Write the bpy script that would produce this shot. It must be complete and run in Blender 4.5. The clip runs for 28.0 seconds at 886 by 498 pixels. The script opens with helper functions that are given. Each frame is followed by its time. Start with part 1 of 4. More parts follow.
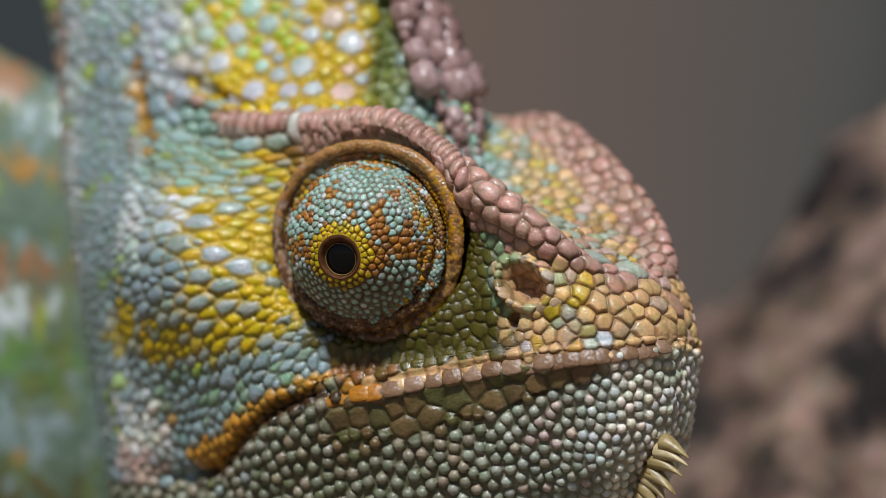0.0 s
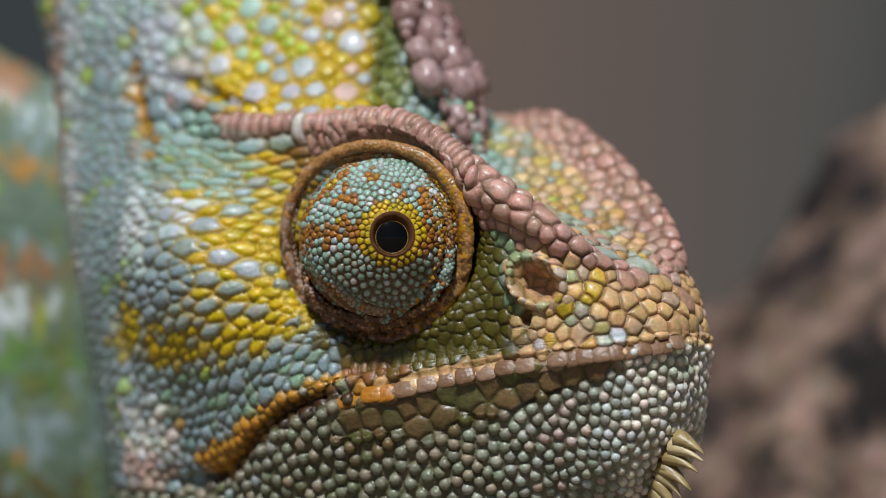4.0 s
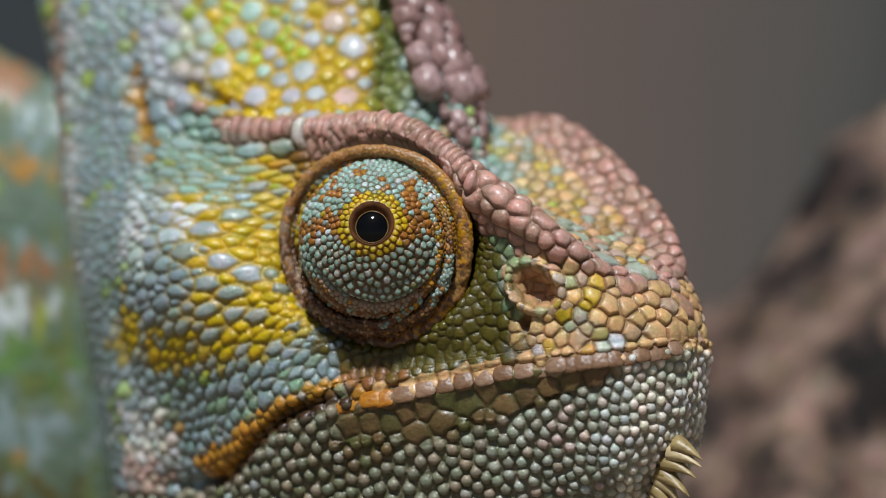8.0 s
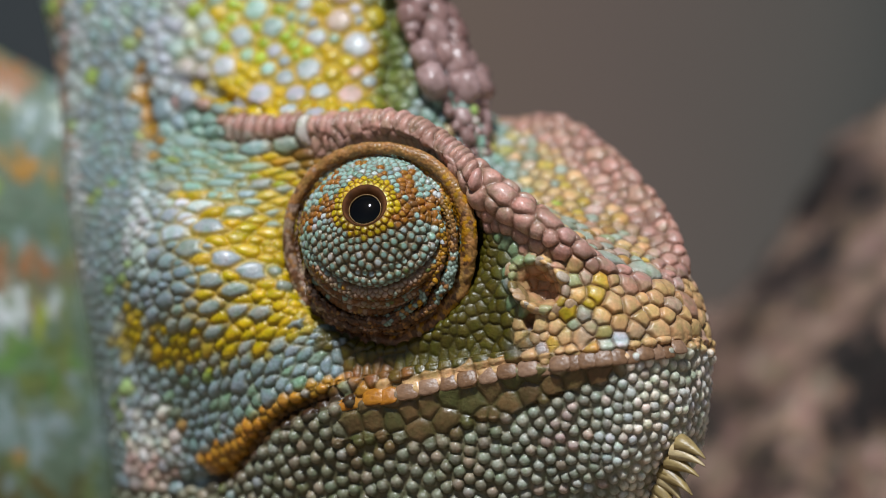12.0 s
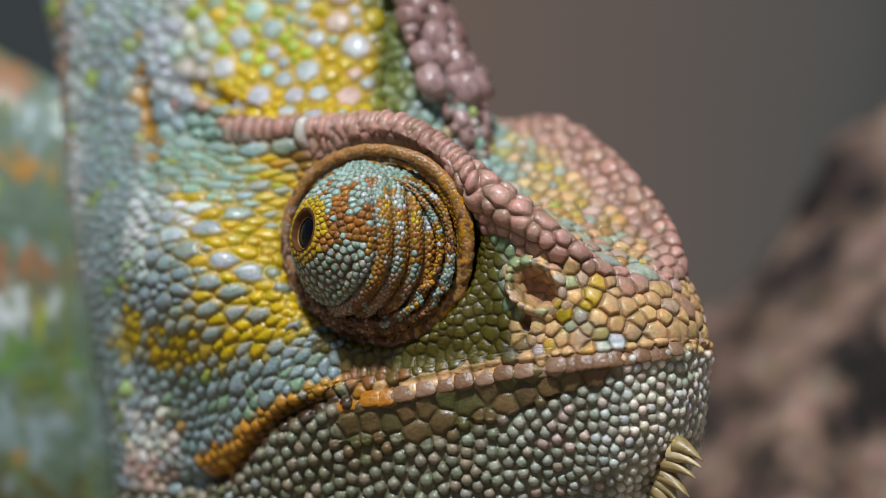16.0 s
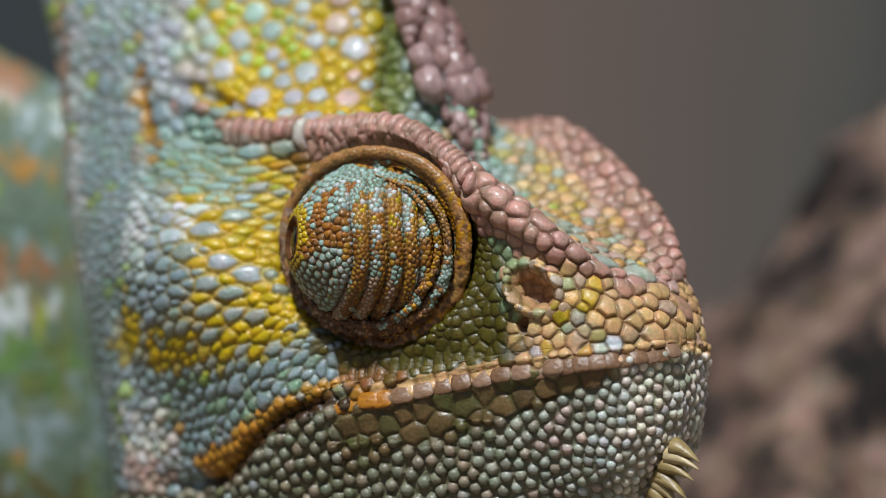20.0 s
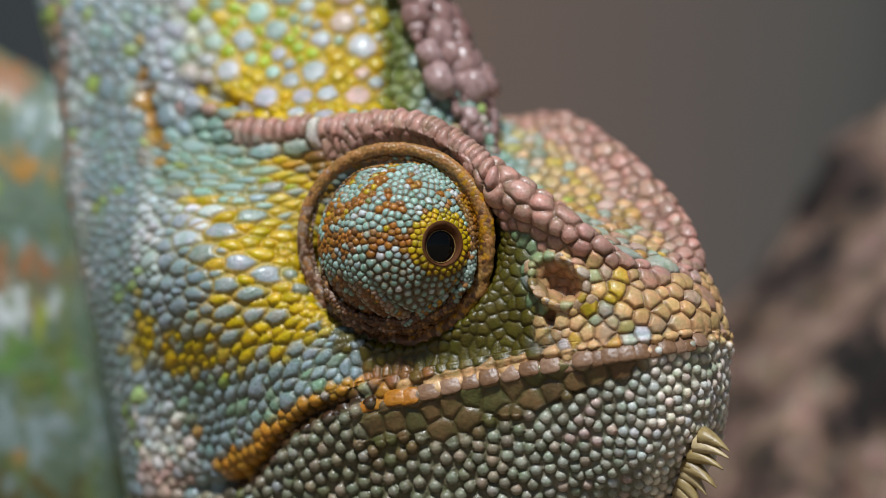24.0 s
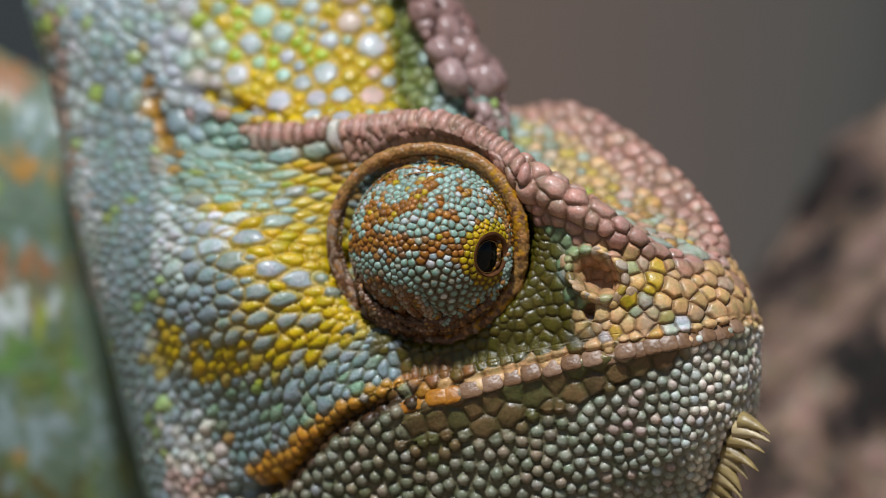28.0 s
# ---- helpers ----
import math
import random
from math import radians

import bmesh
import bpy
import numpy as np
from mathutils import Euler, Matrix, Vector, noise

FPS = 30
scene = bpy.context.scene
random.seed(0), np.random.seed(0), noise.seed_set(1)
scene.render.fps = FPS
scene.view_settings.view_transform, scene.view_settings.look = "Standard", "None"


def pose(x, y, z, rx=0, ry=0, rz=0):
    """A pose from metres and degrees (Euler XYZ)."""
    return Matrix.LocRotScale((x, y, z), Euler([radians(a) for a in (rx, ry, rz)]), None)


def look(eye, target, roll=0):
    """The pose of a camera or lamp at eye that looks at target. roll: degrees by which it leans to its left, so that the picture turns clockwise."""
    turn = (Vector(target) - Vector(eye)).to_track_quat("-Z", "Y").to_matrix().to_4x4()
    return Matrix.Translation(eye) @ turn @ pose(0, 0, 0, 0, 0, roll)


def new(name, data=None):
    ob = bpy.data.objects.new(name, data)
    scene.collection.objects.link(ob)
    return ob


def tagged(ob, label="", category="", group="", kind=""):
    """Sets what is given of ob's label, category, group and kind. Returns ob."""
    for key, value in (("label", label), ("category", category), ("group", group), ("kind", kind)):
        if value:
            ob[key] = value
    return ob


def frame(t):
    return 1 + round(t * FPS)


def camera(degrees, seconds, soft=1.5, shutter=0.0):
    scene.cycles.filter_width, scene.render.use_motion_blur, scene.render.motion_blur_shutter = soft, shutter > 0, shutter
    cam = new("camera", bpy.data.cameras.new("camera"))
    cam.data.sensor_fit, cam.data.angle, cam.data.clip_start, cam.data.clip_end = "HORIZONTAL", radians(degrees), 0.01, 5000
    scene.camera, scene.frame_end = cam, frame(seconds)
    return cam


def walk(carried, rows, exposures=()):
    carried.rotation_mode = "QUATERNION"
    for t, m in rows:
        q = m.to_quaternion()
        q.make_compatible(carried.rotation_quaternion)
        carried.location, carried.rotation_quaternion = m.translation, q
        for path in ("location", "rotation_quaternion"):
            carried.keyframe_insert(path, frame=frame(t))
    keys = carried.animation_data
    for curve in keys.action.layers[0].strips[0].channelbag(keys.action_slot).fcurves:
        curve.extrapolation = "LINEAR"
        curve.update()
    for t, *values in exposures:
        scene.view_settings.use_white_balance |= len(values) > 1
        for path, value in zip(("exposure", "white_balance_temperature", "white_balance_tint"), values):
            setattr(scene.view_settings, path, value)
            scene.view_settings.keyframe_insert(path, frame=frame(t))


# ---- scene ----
# ---- camera: a macro lens that stands still, 0.30 m from the animal ----
MM = 0.001
LIFT = 0.070          # height of the lens axis over the ground
REACH = 0.300         # from the lens to the plane y = 0
cam = camera(12.53, 28.0, 0.9, 0.5)
cam.data.dof.use_dof = True
cam.data.dof.focus_distance = REACH - 0.0085
cam.data.dof.aperture_fstop = 16.0
EYE_AT = pose(0, -REACH, LIFT, 90, 0, 0)
walk(cam, [(0.0, EYE_AT), (28.0, EYE_AT)], exposures=[(0.0, 0.0), (28.0, 0.0)])

# ---- light ----
world = bpy.data.worlds.new("sky")
scene.world = world
world.use_nodes = True
wn = world.node_tree.nodes
sky = wn.new("ShaderNodeTexSky")
sky.sky_type = "NISHITA"
sky.sun_disc = False
sky.sun_elevation, sky.sun_rotation = radians(58), radians(191)
wn["Background"].inputs["Strength"].default_value = 0.042
world.node_tree.links.new(sky.outputs["Color"], wn["Background"].inputs["Color"])
sun = new("sun", bpy.data.lights.new("sun", "SUN"))
sun.data.energy, sun.data.angle, sun.data.color = 4.75, radians(5), (0.895, 0.945, 1.0)
sun.matrix_world = look((-0.09, -0.46, 0.81), (0, 0, 0.05))


# ---- materials ----
def shader(name, rough=0.5, spec=0.5):
    m = bpy.data.materials.new(name)
    m.use_nodes = True
    b = m.node_tree.nodes["Principled BSDF"]
    b.inputs["Roughness"].default_value = rough
    b.inputs["Specular IOR Level"].default_value = spec
    return m, m.node_tree.nodes, m.node_tree.links, b


def noise_node(nodes, links, scale, detail=4.0, rough=0.55):
    co = nodes.new("ShaderNodeTexCoord")
    n = nodes.new("ShaderNodeTexNoise")
    n.inputs["Scale"].default_value, n.inputs["Detail"].default_value, n.inputs["Roughness"].default_value = scale, detail, rough
    links.new(co.outputs["Object"], n.inputs["Vector"])
    return n


def ramp_node(nodes, links, fac, stops):
    r = nodes.new("ShaderNodeValToRGB")
    while len(r.color_ramp.elements) < len(stops):
        r.color_ramp.elements.new(0.5)
    for e, (at, c) in zip(r.color_ramp.elements, stops):
        e.position, e.color = at, (*c, 1)
    links.new(fac, r.inputs["Fac"])
    return r


def mix_node(nodes, links, kind, fac, a, b):
    m = nodes.new("ShaderNodeMix")
    m.data_type, m.blend_type = "RGBA", kind
    m.inputs["Factor"].default_value = fac
    for sock, v in ((m.inputs["A"], a), (m.inputs["B"], b)):
        if isinstance(v, tuple):
            sock.default_value = (*v, 1)
        else:
            links.new(v, sock)
    return m


def bump_node(nodes, links, height, strength, distance, b):
    u = nodes.new("ShaderNodeBump")
    u.inputs["Strength"].default_value, u.inputs["Distance"].default_value = strength, distance
    links.new(height, u.inputs["Height"])
    links.new(u.outputs["Normal"], b.inputs["Normal"])


def skin_material(name, rough=0.42, grain=0.9):
    """Reptile skin: pigment of each scale, mottled finely, with a faint waxy gloss."""
    m, nodes, links, b = shader(name, rough, 0.38)
    a = nodes.new("ShaderNodeAttribute")
    a.attribute_name = "pigment"
    fine = noise_node(nodes, links, 4200, 4, 0.65)
    mid = noise_node(nodes, links, 1300, 3)
    broad = noise_node(nodes, links, 330, 3)
    r1 = ramp_node(nodes, links, fine.outputs["Fac"], [(0.30, (0.76, 0.72, 0.68)), (0.55, (1.0, 1.0, 1.0)), (0.75, (1.14, 1.14, 1.14))])
    r2 = ramp_node(nodes, links, mid.outputs["Fac"], [(0.32, (0.80, 0.92, 0.78)), (0.5, (1.0, 1.0, 1.0)), (0.68, (1.16, 1.02, 0.98))])
    r3 = ramp_node(nodes, links, broad.outputs["Fac"], [(0.32, (0.82, 0.82, 0.74)), (0.68, (1.12, 1.10, 1.10))])
    k = mix_node(nodes, links, "MULTIPLY", grain, a.outputs["Color"], r1.outputs["Color"])
    k2 = mix_node(nodes, links, "MULTIPLY", 0.9, k.outputs["Result"], r2.outputs["Color"])
    k3 = mix_node(nodes, links, "MULTIPLY", 0.9, k2.outputs["Result"], r3.outputs["Color"])
    links.new(k3.outputs["Result"], b.inputs["Base Color"])
    pores = nodes.new("ShaderNodeMath")
    pores.operation = "MULTIPLY_ADD"
    pores.inputs[1].default_value = 1.4
    links.new(mid.outputs["Fac"], pores.inputs[0])
    links.new(fine.outputs["Fac"], pores.inputs[2])
    rr = nodes.new("ShaderNodeMapRange")
    rr.inputs["To Min"].default_value, rr.inputs["To Max"].default_value = rough - 0.16, rough + 0.22
    links.new(mid.outputs["Fac"], rr.inputs["Value"])
    links.new(rr.outputs["Result"], b.inputs["Roughness"])
    bump_node(nodes, links, pores.outputs[0], 0.7, 0.00008, b)
    b.inputs["Coat Weight"].default_value, b.inputs["Coat Roughness"].default_value = 0.13, 0.16
    return m


def plain_material(name, c1, c2, scale, rough, spec=0.5, bump=0.3, dist=0.0001):
    m, nodes, links, b = shader(name, rough, spec)
    n = noise_node(nodes, links, scale, 5)
    r = ramp_node(nodes, links, n.outputs["Fac"], [(0.32, c1), (0.68, c2)])
    links.new(r.outputs["Color"], b.inputs["Base Color"])
    bump_node(nodes, links, n.outputs["Fac"], bump, dist, b)
    return m


def knob_material(name, c1, c2, c3, rough=0.36):
    """Horny scales, each of its own shade, with pores and paler worn tips."""
    m, nodes, links, b = shader(name, rough, 0.5)
    info = nodes.new("ShaderNodeObjectInfo")
    n = noise_node(nodes, links, 2.2, 5)
    n.noise_dimensions = "4D"
    far = nodes.new("ShaderNodeMath")
    far.operation = "MULTIPLY"
    far.inputs[1].default_value = 60
    links.new(info.outputs["Random"], far.inputs[0])
    links.new(far.outputs[0], n.inputs["W"])
    r = ramp_node(nodes, links, info.outputs["Random"], [(0.0, c1), (0.55, c2), (1.0, c3)])
    g = ramp_node(nodes, links, n.outputs["Fac"], [(0.30, (0.70, 0.64, 0.60)), (0.52, (1.0, 1.0, 1.0)), (0.72, (1.2, 1.18, 1.16))])
    k = mix_node(nodes, links, "MULTIPLY", 0.95, r.outputs["Color"], g.outputs["Color"])
    links.new(k.outputs["Result"], b.inputs["Base Color"])
    bump_node(nodes, links, n.outputs["Fac"], 0.6, 0.00012, b)
    return m


SKIN = skin_material("scaly_skin", 0.33)
EYE_SKIN = skin_material("turret_skin", 0.30)
BODY_SKIN = skin_material("body_skin", 0.6)
MAUVE = knob_material("mauve_horn", (0.20, 0.105, 0.09), (0.28, 0.165, 0.145), (0.38, 0.255, 0.24), 0.28)
HORN = knob_material("yellow_horn", (0.24, 0.17, 0.06), (0.34, 0.25, 0.11), (0.46, 0.36, 0.20), 0.4)
PUPIL = plain_material("black_cornea", (0.0015, 0.0015, 0.0015), (0.003, 0.003, 0.003), 400, 0.05, 0.22, 0.0)
LID = plain_material("brown_eyelid", (0.05, 0.02, 0.008), (0.12, 0.045, 0.015), 1500, 0.8, 0.1)
GOLD = plain_material("gold_iris", (0.18, 0.10, 0.03), (0.34, 0.20, 0.06), 2500, 0.3)
LIPS = knob_material("tan_lip_horn", (0.165, 0.085, 0.04), (0.21, 0.115, 0.06), (0.26, 0.155, 0.095), 0.36)
GILT = knob_material("orange_lip_horn", (0.34, 0.12, 0.006), (0.39, 0.155, 0.01), (0.36, 0.18, 0.03), 0.36)
WART = knob_material("pale_warty_skin", (0.40, 0.25, 0.13), (0.44, 0.31, 0.20), (0.44, 0.40, 0.33), 0.34)


# ---- small tools ----
def part(name, bm, material, parent=None, label=""):
    me = bpy.data.meshes.new(name)
    bm.to_mesh(me)
    bm.free()
    for p in me.polygons:
        p.use_smooth = True
    me.materials.append(material)
    ob = new(name, me)
    ob.parent = parent
    return tagged(ob, label)


def grid_part(name, pos, material, parent=None, label="", colour=None, wrap=False):
    """One smooth mesh from a grid of places (rows, columns, 3)."""
    nr, nc = pos.shape[:2]
    i = np.arange(nr * nc).reshape(nr, nc)
    if wrap:
        i = np.concatenate([i, i[:, :1]], 1)
    q = np.stack([i[:-1, :-1], i[:-1, 1:], i[1:, 1:], i[1:, :-1]], -1).reshape(-1, 4)
    me = bpy.data.meshes.new(name)
    me.vertices.add(nr * nc)
    me.vertices.foreach_set("co", pos.astype(np.float32).ravel())
    me.loops.add(q.size)
    me.loops.foreach_set("vertex_index", q.ravel().astype(np.int32))
    me.polygons.add(len(q))
    me.polygons.foreach_set("loop_start", np.arange(0, q.size, 4, dtype=np.int32))
    me.polygons.foreach_set("use_smooth", np.ones(len(q), dtype=bool))
    me.update(calc_edges=True)
    if colour is not None:
        c = me.color_attributes.new("pigment", "FLOAT_COLOR", "POINT")
        rgba = np.ones((nr * nc, 4), np.float32)
        rgba[:, :3] = colour.reshape(-1, 3)
        c.data.foreach_set("color", rgba.ravel())
    me.materials.append(material)
    ob = new(name, me)
    ob.parent = parent
    return tagged(ob, label)


def spline_rows(points, counts):
    """Weights of a Catmull-Rom curve through the points, with so many steps per span."""
    n = points
    rows = []
    for seg, c in enumerate(counts):
        for j in range(c + (seg == len(counts) - 1)):
            u = j / c
            wts = (-0.5 * u + u * u - 0.5 * u ** 3, 1 - 2.5 * u * u + 1.5 * u ** 3, 0.5 * u + 2 * u * u - 1.5 * u ** 3, -0.5 * u * u + 0.5 * u ** 3)
            row = np.zeros(n + 2)
            row[seg:seg + 4] += wts
            rows.append(row)
    return np.array(rows)


def loft(net, su, sv):
    """A smooth sheet through a net of places that has one phantom row on every side."""
    a = spline_rows(net.shape[0] - 2, su)
    b = spline_rows(net.shape[1] - 2, sv)
    return np.einsum("ik,kgc,jg->ijc", a, net, b)


def normals_of(pos):
    a, b = np.gradient(pos, axis=0), np.gradient(pos, axis=1)
    n = np.cross(a, b)
    return n / (np.linalg.norm(n, axis=2, keepdims=True) + 1e-12)


def smooth_step(x, lo, hi):
    t = np.clip((x - lo) / (hi - lo), 0, 1)
    return t * t * (3 - 2 * t)


def blob(u, v, cu, cv, ru, rv, turn=0.0):
    """A soft spot, 1 in its middle and 0 outside."""
    c, s = math.cos(radians(turn)), math.sin(radians(turn))
    a, b = (u - cu) * c + (v - cv) * s, -(u - cu) * s + (v - cv) * c
    return np.exp(-((a / ru) ** 2 + (b / rv) ** 2))


def patchy(p, scale, seed):
    """Smooth random values from -1 to 1 at places p (n, 3)."""
    off = Vector((13.7 * seed, 5.1 * seed, 2.9 * seed))
    return np.array([noise.noise(Vector(q) * scale + off) for q in p]) * 1.6


def scale_cells(pos, size, along, aspect, rng, rounds=2, tries=60000, big=None, given=(), free=1.0):
    """Packs scales on a sheet, large ones first where big is over 1: for every place the cell it lies in, how far it is from
    the cell's edge and middle, and the cells' seeds and widths."""
    nr, nc = pos.shape[:2]
    du = np.linalg.norm(np.gradient(pos, axis=0), axis=2)
    dv = np.linalg.norm(np.gradient(pos, axis=1), axis=2)
    area = (du * dv / size ** 2 * free).ravel()
    flat, fsize = pos.reshape(-1, 3), size.ravel()
    picks = [(int(k), fsize[k], False) for k in rng.choice(nr * nc, size=tries, p=area / area.sum())]
    if big is not None:
        fbig = big.ravel()
        w = area * (fbig > 1.05)
        picks = [(int(k), fsize[k] * fbig[k] * f, True) for k, f in zip(rng.choice(nr * nc, size=tries // 8, p=w / w.sum()), rng.uniform(0.85, 1.1, tries // 8))] + picks
    cell = max(p[1] for p in picks) * 1.25
    table, seeds, rad = {}, [k for k, r in given], [r for k, r in given]
    for k, r, large in picks:
        p = flat[k]
        key = (int(p[0] // cell), int(p[1] // cell), int(p[2] // cell))
        ok = True
        for ix in (-1, 0, 1):
            for iy in (-1, 0, 1):
                for iz in (-1, 0, 1):
                    for q, ro in table.get((key[0] + ix, key[1] + iy, key[2] + iz), ()):
                        d = (0.56 if large else 0.43) * (r + ro)
                        if (p[0] - q[0]) ** 2 + (p[1] - q[1]) ** 2 + (p[2] - q[2]) ** 2 < d * d:
                            ok = False
                            break
                    if not ok:
                        break
                if not ok:
                    break
            if not ok:
                break
        if ok:
            table.setdefault(key, []).append((p, r))
            seeds.append(k)
            rad.append(r)
    seeds, rad = np.array(seeds), np.array(rad)
    for step in range(rounds + 1):
        f1, f2 = np.full((nr, nc), 9.0), np.full((nr, nc), 9.0)
        ident = np.zeros((nr, nc), int)
        for n, k in enumerate(seeds):
            i, j = divmod(int(k), nc)
            r = rad[n]
            a = aspect[i, j]
            hi, hj = int(2.0 * r * max(a, 1) / max(du[i, j], 1e-9)) + 2, int(2.0 * r * max(a, 1) / max(dv[i, j], 1e-9)) + 2
            hi, hj = min(hi, 90), min(hj, 90)
            i0, i1, j0, j1 = max(i - hi, 0), min(i + hi + 1, nr), max(j - hj, 0), min(j + hj + 1, nc)
            d = pos[i0:i1, j0:j1] - flat[k]
            t = d @ along[i, j]
            q = np.sqrt(np.maximum((d * d).sum(2) - t * t * (1 - 1 / (a * a)), 0)) * math.sqrt(a) / r
            w1, w2, wi = f1[i0:i1, j0:j1], f2[i0:i1, j0:j1], ident[i0:i1, j0:j1]
            near = q < w1
            np.copyto(w2, np.where(near, w1, np.minimum(w2, q)))
            wi[near] = n
            w1[near] = q[near]
        if step < rounds:
            cnt = np.maximum(np.bincount(ident.ravel(), minlength=len(seeds)), 1)
            gi, gj = np.divmod(np.arange(nr * nc), nc)
            mi = np.bincount(ident.ravel(), gi, len(seeds)) / cnt
            mj = np.bincount(ident.ravel(), gj, len(seeds)) / cnt
            seeds = np.clip(mi.round().astype(int), 0, nr - 1) * nc + np.clip(mj.round().astype(int), 0, nc - 1)
    return ident, np.clip(f2 - f1, 0, 1), f1, seeds, rad


def dome(edge, wide=0.6):
    t = np.clip(edge / wide, 0, 1)
    return 1 - (1 - t) ** 2.2


# ---- the head's guide curves: forward s, sideways w, height h in millimetres from the tip of the snout, front to back ----
NOSE = np.array((16.7, -8.1, -6.6))
AHEAD, ASIDE, UP = np.array((0.7314, -0.6820, 0.0)), np.array((-0.6820, -0.7314, 0.0)), np.array((0.0, 0.0, 1.0))
KEEL = ((-1.1, 0.0, -9.4), (-2.4, 0.0, -12.2), (-5.6, 0.0, -15.8), (-13.0, 0.0, -20.0), (-20.0, 0.0, -24.0), (-27.0, 0.0, -26.0), (-36.0, 0.0, -27.0), (-44.0, 0.0, -27.0), (-60.0, 0.0, -27.0))
JAW = ((0.1, 0.0, -7.6), (-1.5, 4.4, -9.2), (-5.6, 5.6, -11.2), (-10.9, 8.3, -13.5), (-17.6, 10.9, -16.5), (-24.5, 12.1, -19.5), (-33.9, 10.7, -22.0), (-43.4, 10.2, -21.4), (-51.5, -1.4, -22.4))
CHIN = ((1.1, 0.0, -3.6), (-0.4, 4.8, -4.4), (-3.4, 6.9, -5.2), (-10.1, 10.2, -6.6), (-17.1, 13.5, -9.0), (-24.0, 15.1, -12.0), (-31.7, 14.5, -16.0), (-43.7, 13.3, -14.9), (-53.7, 0.7, -15.4))
LIP = ((0.9, 0.0, 0.0), (-0.3, 4.6, -0.4), (-2.8, 7.2, -0.8), (-9.6, 10.2, -1.8), (-17.0, 14.1, -3.6), (-23.7, 16.5, -6.0), (-31.7, 15.5, -11.0), (-43.4, 14.7, -11.4), (-54.4, 1.4, -12.4))
CHEEK = ((0.6, 0.0, 1.6), (-0.7, 4.4, 2.0), (-3.0, 7.0, 2.4), (-9.7, 9.7, 2.8), (-17.3, 12.7, 3.0), (-24.8, 16.2, 3.2), (-32.6, 18.0, 3.0), (-46.8, 14.8, 2.0), (-57.2, 1.3, 1.6))
UPPER = ((-0.3, 0.0, 3.2), (-1.7, 4.0, 3.8), (-3.7, 6.5, 4.9), (-9.8, 8.8, 7.0), (-17.7, 10.4, 9.5), (-25.4, 12.6, 10.5), (-32.9, 16.0, 9.5), (-49.7, 14.1, 11.0), (-58.6, 1.2, 11.0))
BROW = ((-1.2, 0.0, 4.3), (-2.6, 4.2, 5.3), (-4.8, 6.4, 7.0), (-10.5, 8.8, 11.4), (-17.8, 9.7, 15.4), (-26.2, 11.0, 15.3), (-34.6, 12.5, 15.7), (-51.5, 13.0, 20.5), (-59.7, 0.8, 20.5))
VALLEY = ((-1.8, 0.0, 4.8), (-3.8, 1.4, 5.8), (-5.6, 2.7, 6.9), (-11.2, 4.3, 10.2), (-18.1, 4.9, 14.2), (-26.3, 7.8, 18.0), (-34.1, 9.4, 21.0), (-53.2, 12.4, 31.0), (-60.0, 0.0, 31.0))
CREST = ((-2.4, 0.0, 5.3), (-4.0, 0.0, 6.1), (-7.6, 0.0, 7.6), (-13.0, 0.0, 10.0), (-18.6, 0.0, 12.9), (-22.6, 0.0, 20.2), (-29.2, 0.0, 30.0), (-42.5, 0.0, 44.0), (-60.0, 0.0, 48.0))


def head_net():
    near = [np.array(g, float) for g in (KEEL, JAW, CHIN, LIP, CHEEK, UPPER, BROW, VALLEY, CREST)]
    flip = np.array((1, -1, 1))
    slim = np.array((1, 0.95, 0.86, 0.80, 0.84, 0.9, 1, 1, 1))[:, None] ** np.array((0, 1, 0))
    far = [near[g] * flip * slim for g in (7, 6, 5, 4, 3, 2, 1)]
    ring = [near[1] * flip] + near + far + [near[0], near[1]]
    net = np.stack(ring, 1)
    front = net[1] * flip
    back = 2 * net[-1] - net[-2]
    net = np.concatenate([front[None], net, back[None]], 0)
    return NOSE + net[..., :1] * AHEAD + net[..., 1:2] * ASIDE + net[..., 2:] * UP


NET = head_net()
SPANS = (44, 40, 52, 62, 60, 66, 56, 34)
ACROSS = (22, 60, 44, 50, 44, 44, 44, 64, 44, 36, 26, 22, 22, 18, 14, 8)
FINE = 1.5            # rows of the mesh to each row of the plan
FINE_SPANS, FINE_ACROSS = [int(c * FINE) for c in SPANS], [int(c * FINE) for c in ACROSS]
START = np.concatenate([[0], np.cumsum(ACROSS)])
LIPROW, BROWROW, TOPROW, FARROW = START[3], START[6], START[8], START[10]
EYE = np.array((-4.3, -3.8, 0.4))       # centre of the eye


def side_chart(pos):
    """Flat chart of the head's side for its markings: u to the front, v downwards, 24 units to the millimetre."""
    return 784 + pos[..., 0] / 0.042 , 441 - pos[..., 2] / 0.042


def mesh_row(r):
    return int(round(r * FINE))


# pigments
AQUA, GREY, PALE = (0.255, 0.385, 0.35), (0.24, 0.315, 0.345), (0.54, 0.59, 0.62)
YELLOW, OCHRE, LIME, OLIVE = (0.51, 0.35, 0.002), (0.38, 0.19, 0.02), (0.30, 0.42, 0.02), (0.085, 0.068, 0.006)
PINK, TAN, ROSE, ORANGE = (0.50, 0.355, 0.32), (0.63, 0.39, 0.18), (0.44, 0.25, 0.20), (0.48, 0.22, 0.02)
MOSS, BROWN, STONE, MAUVISH, IVORY = (0.13, 0.16, 0.035), (0.20, 0.085, 0.022), (0.335, 0.35, 0.30), (0.27, 0.215, 0.16), (0.76, 0.70, 0.62)
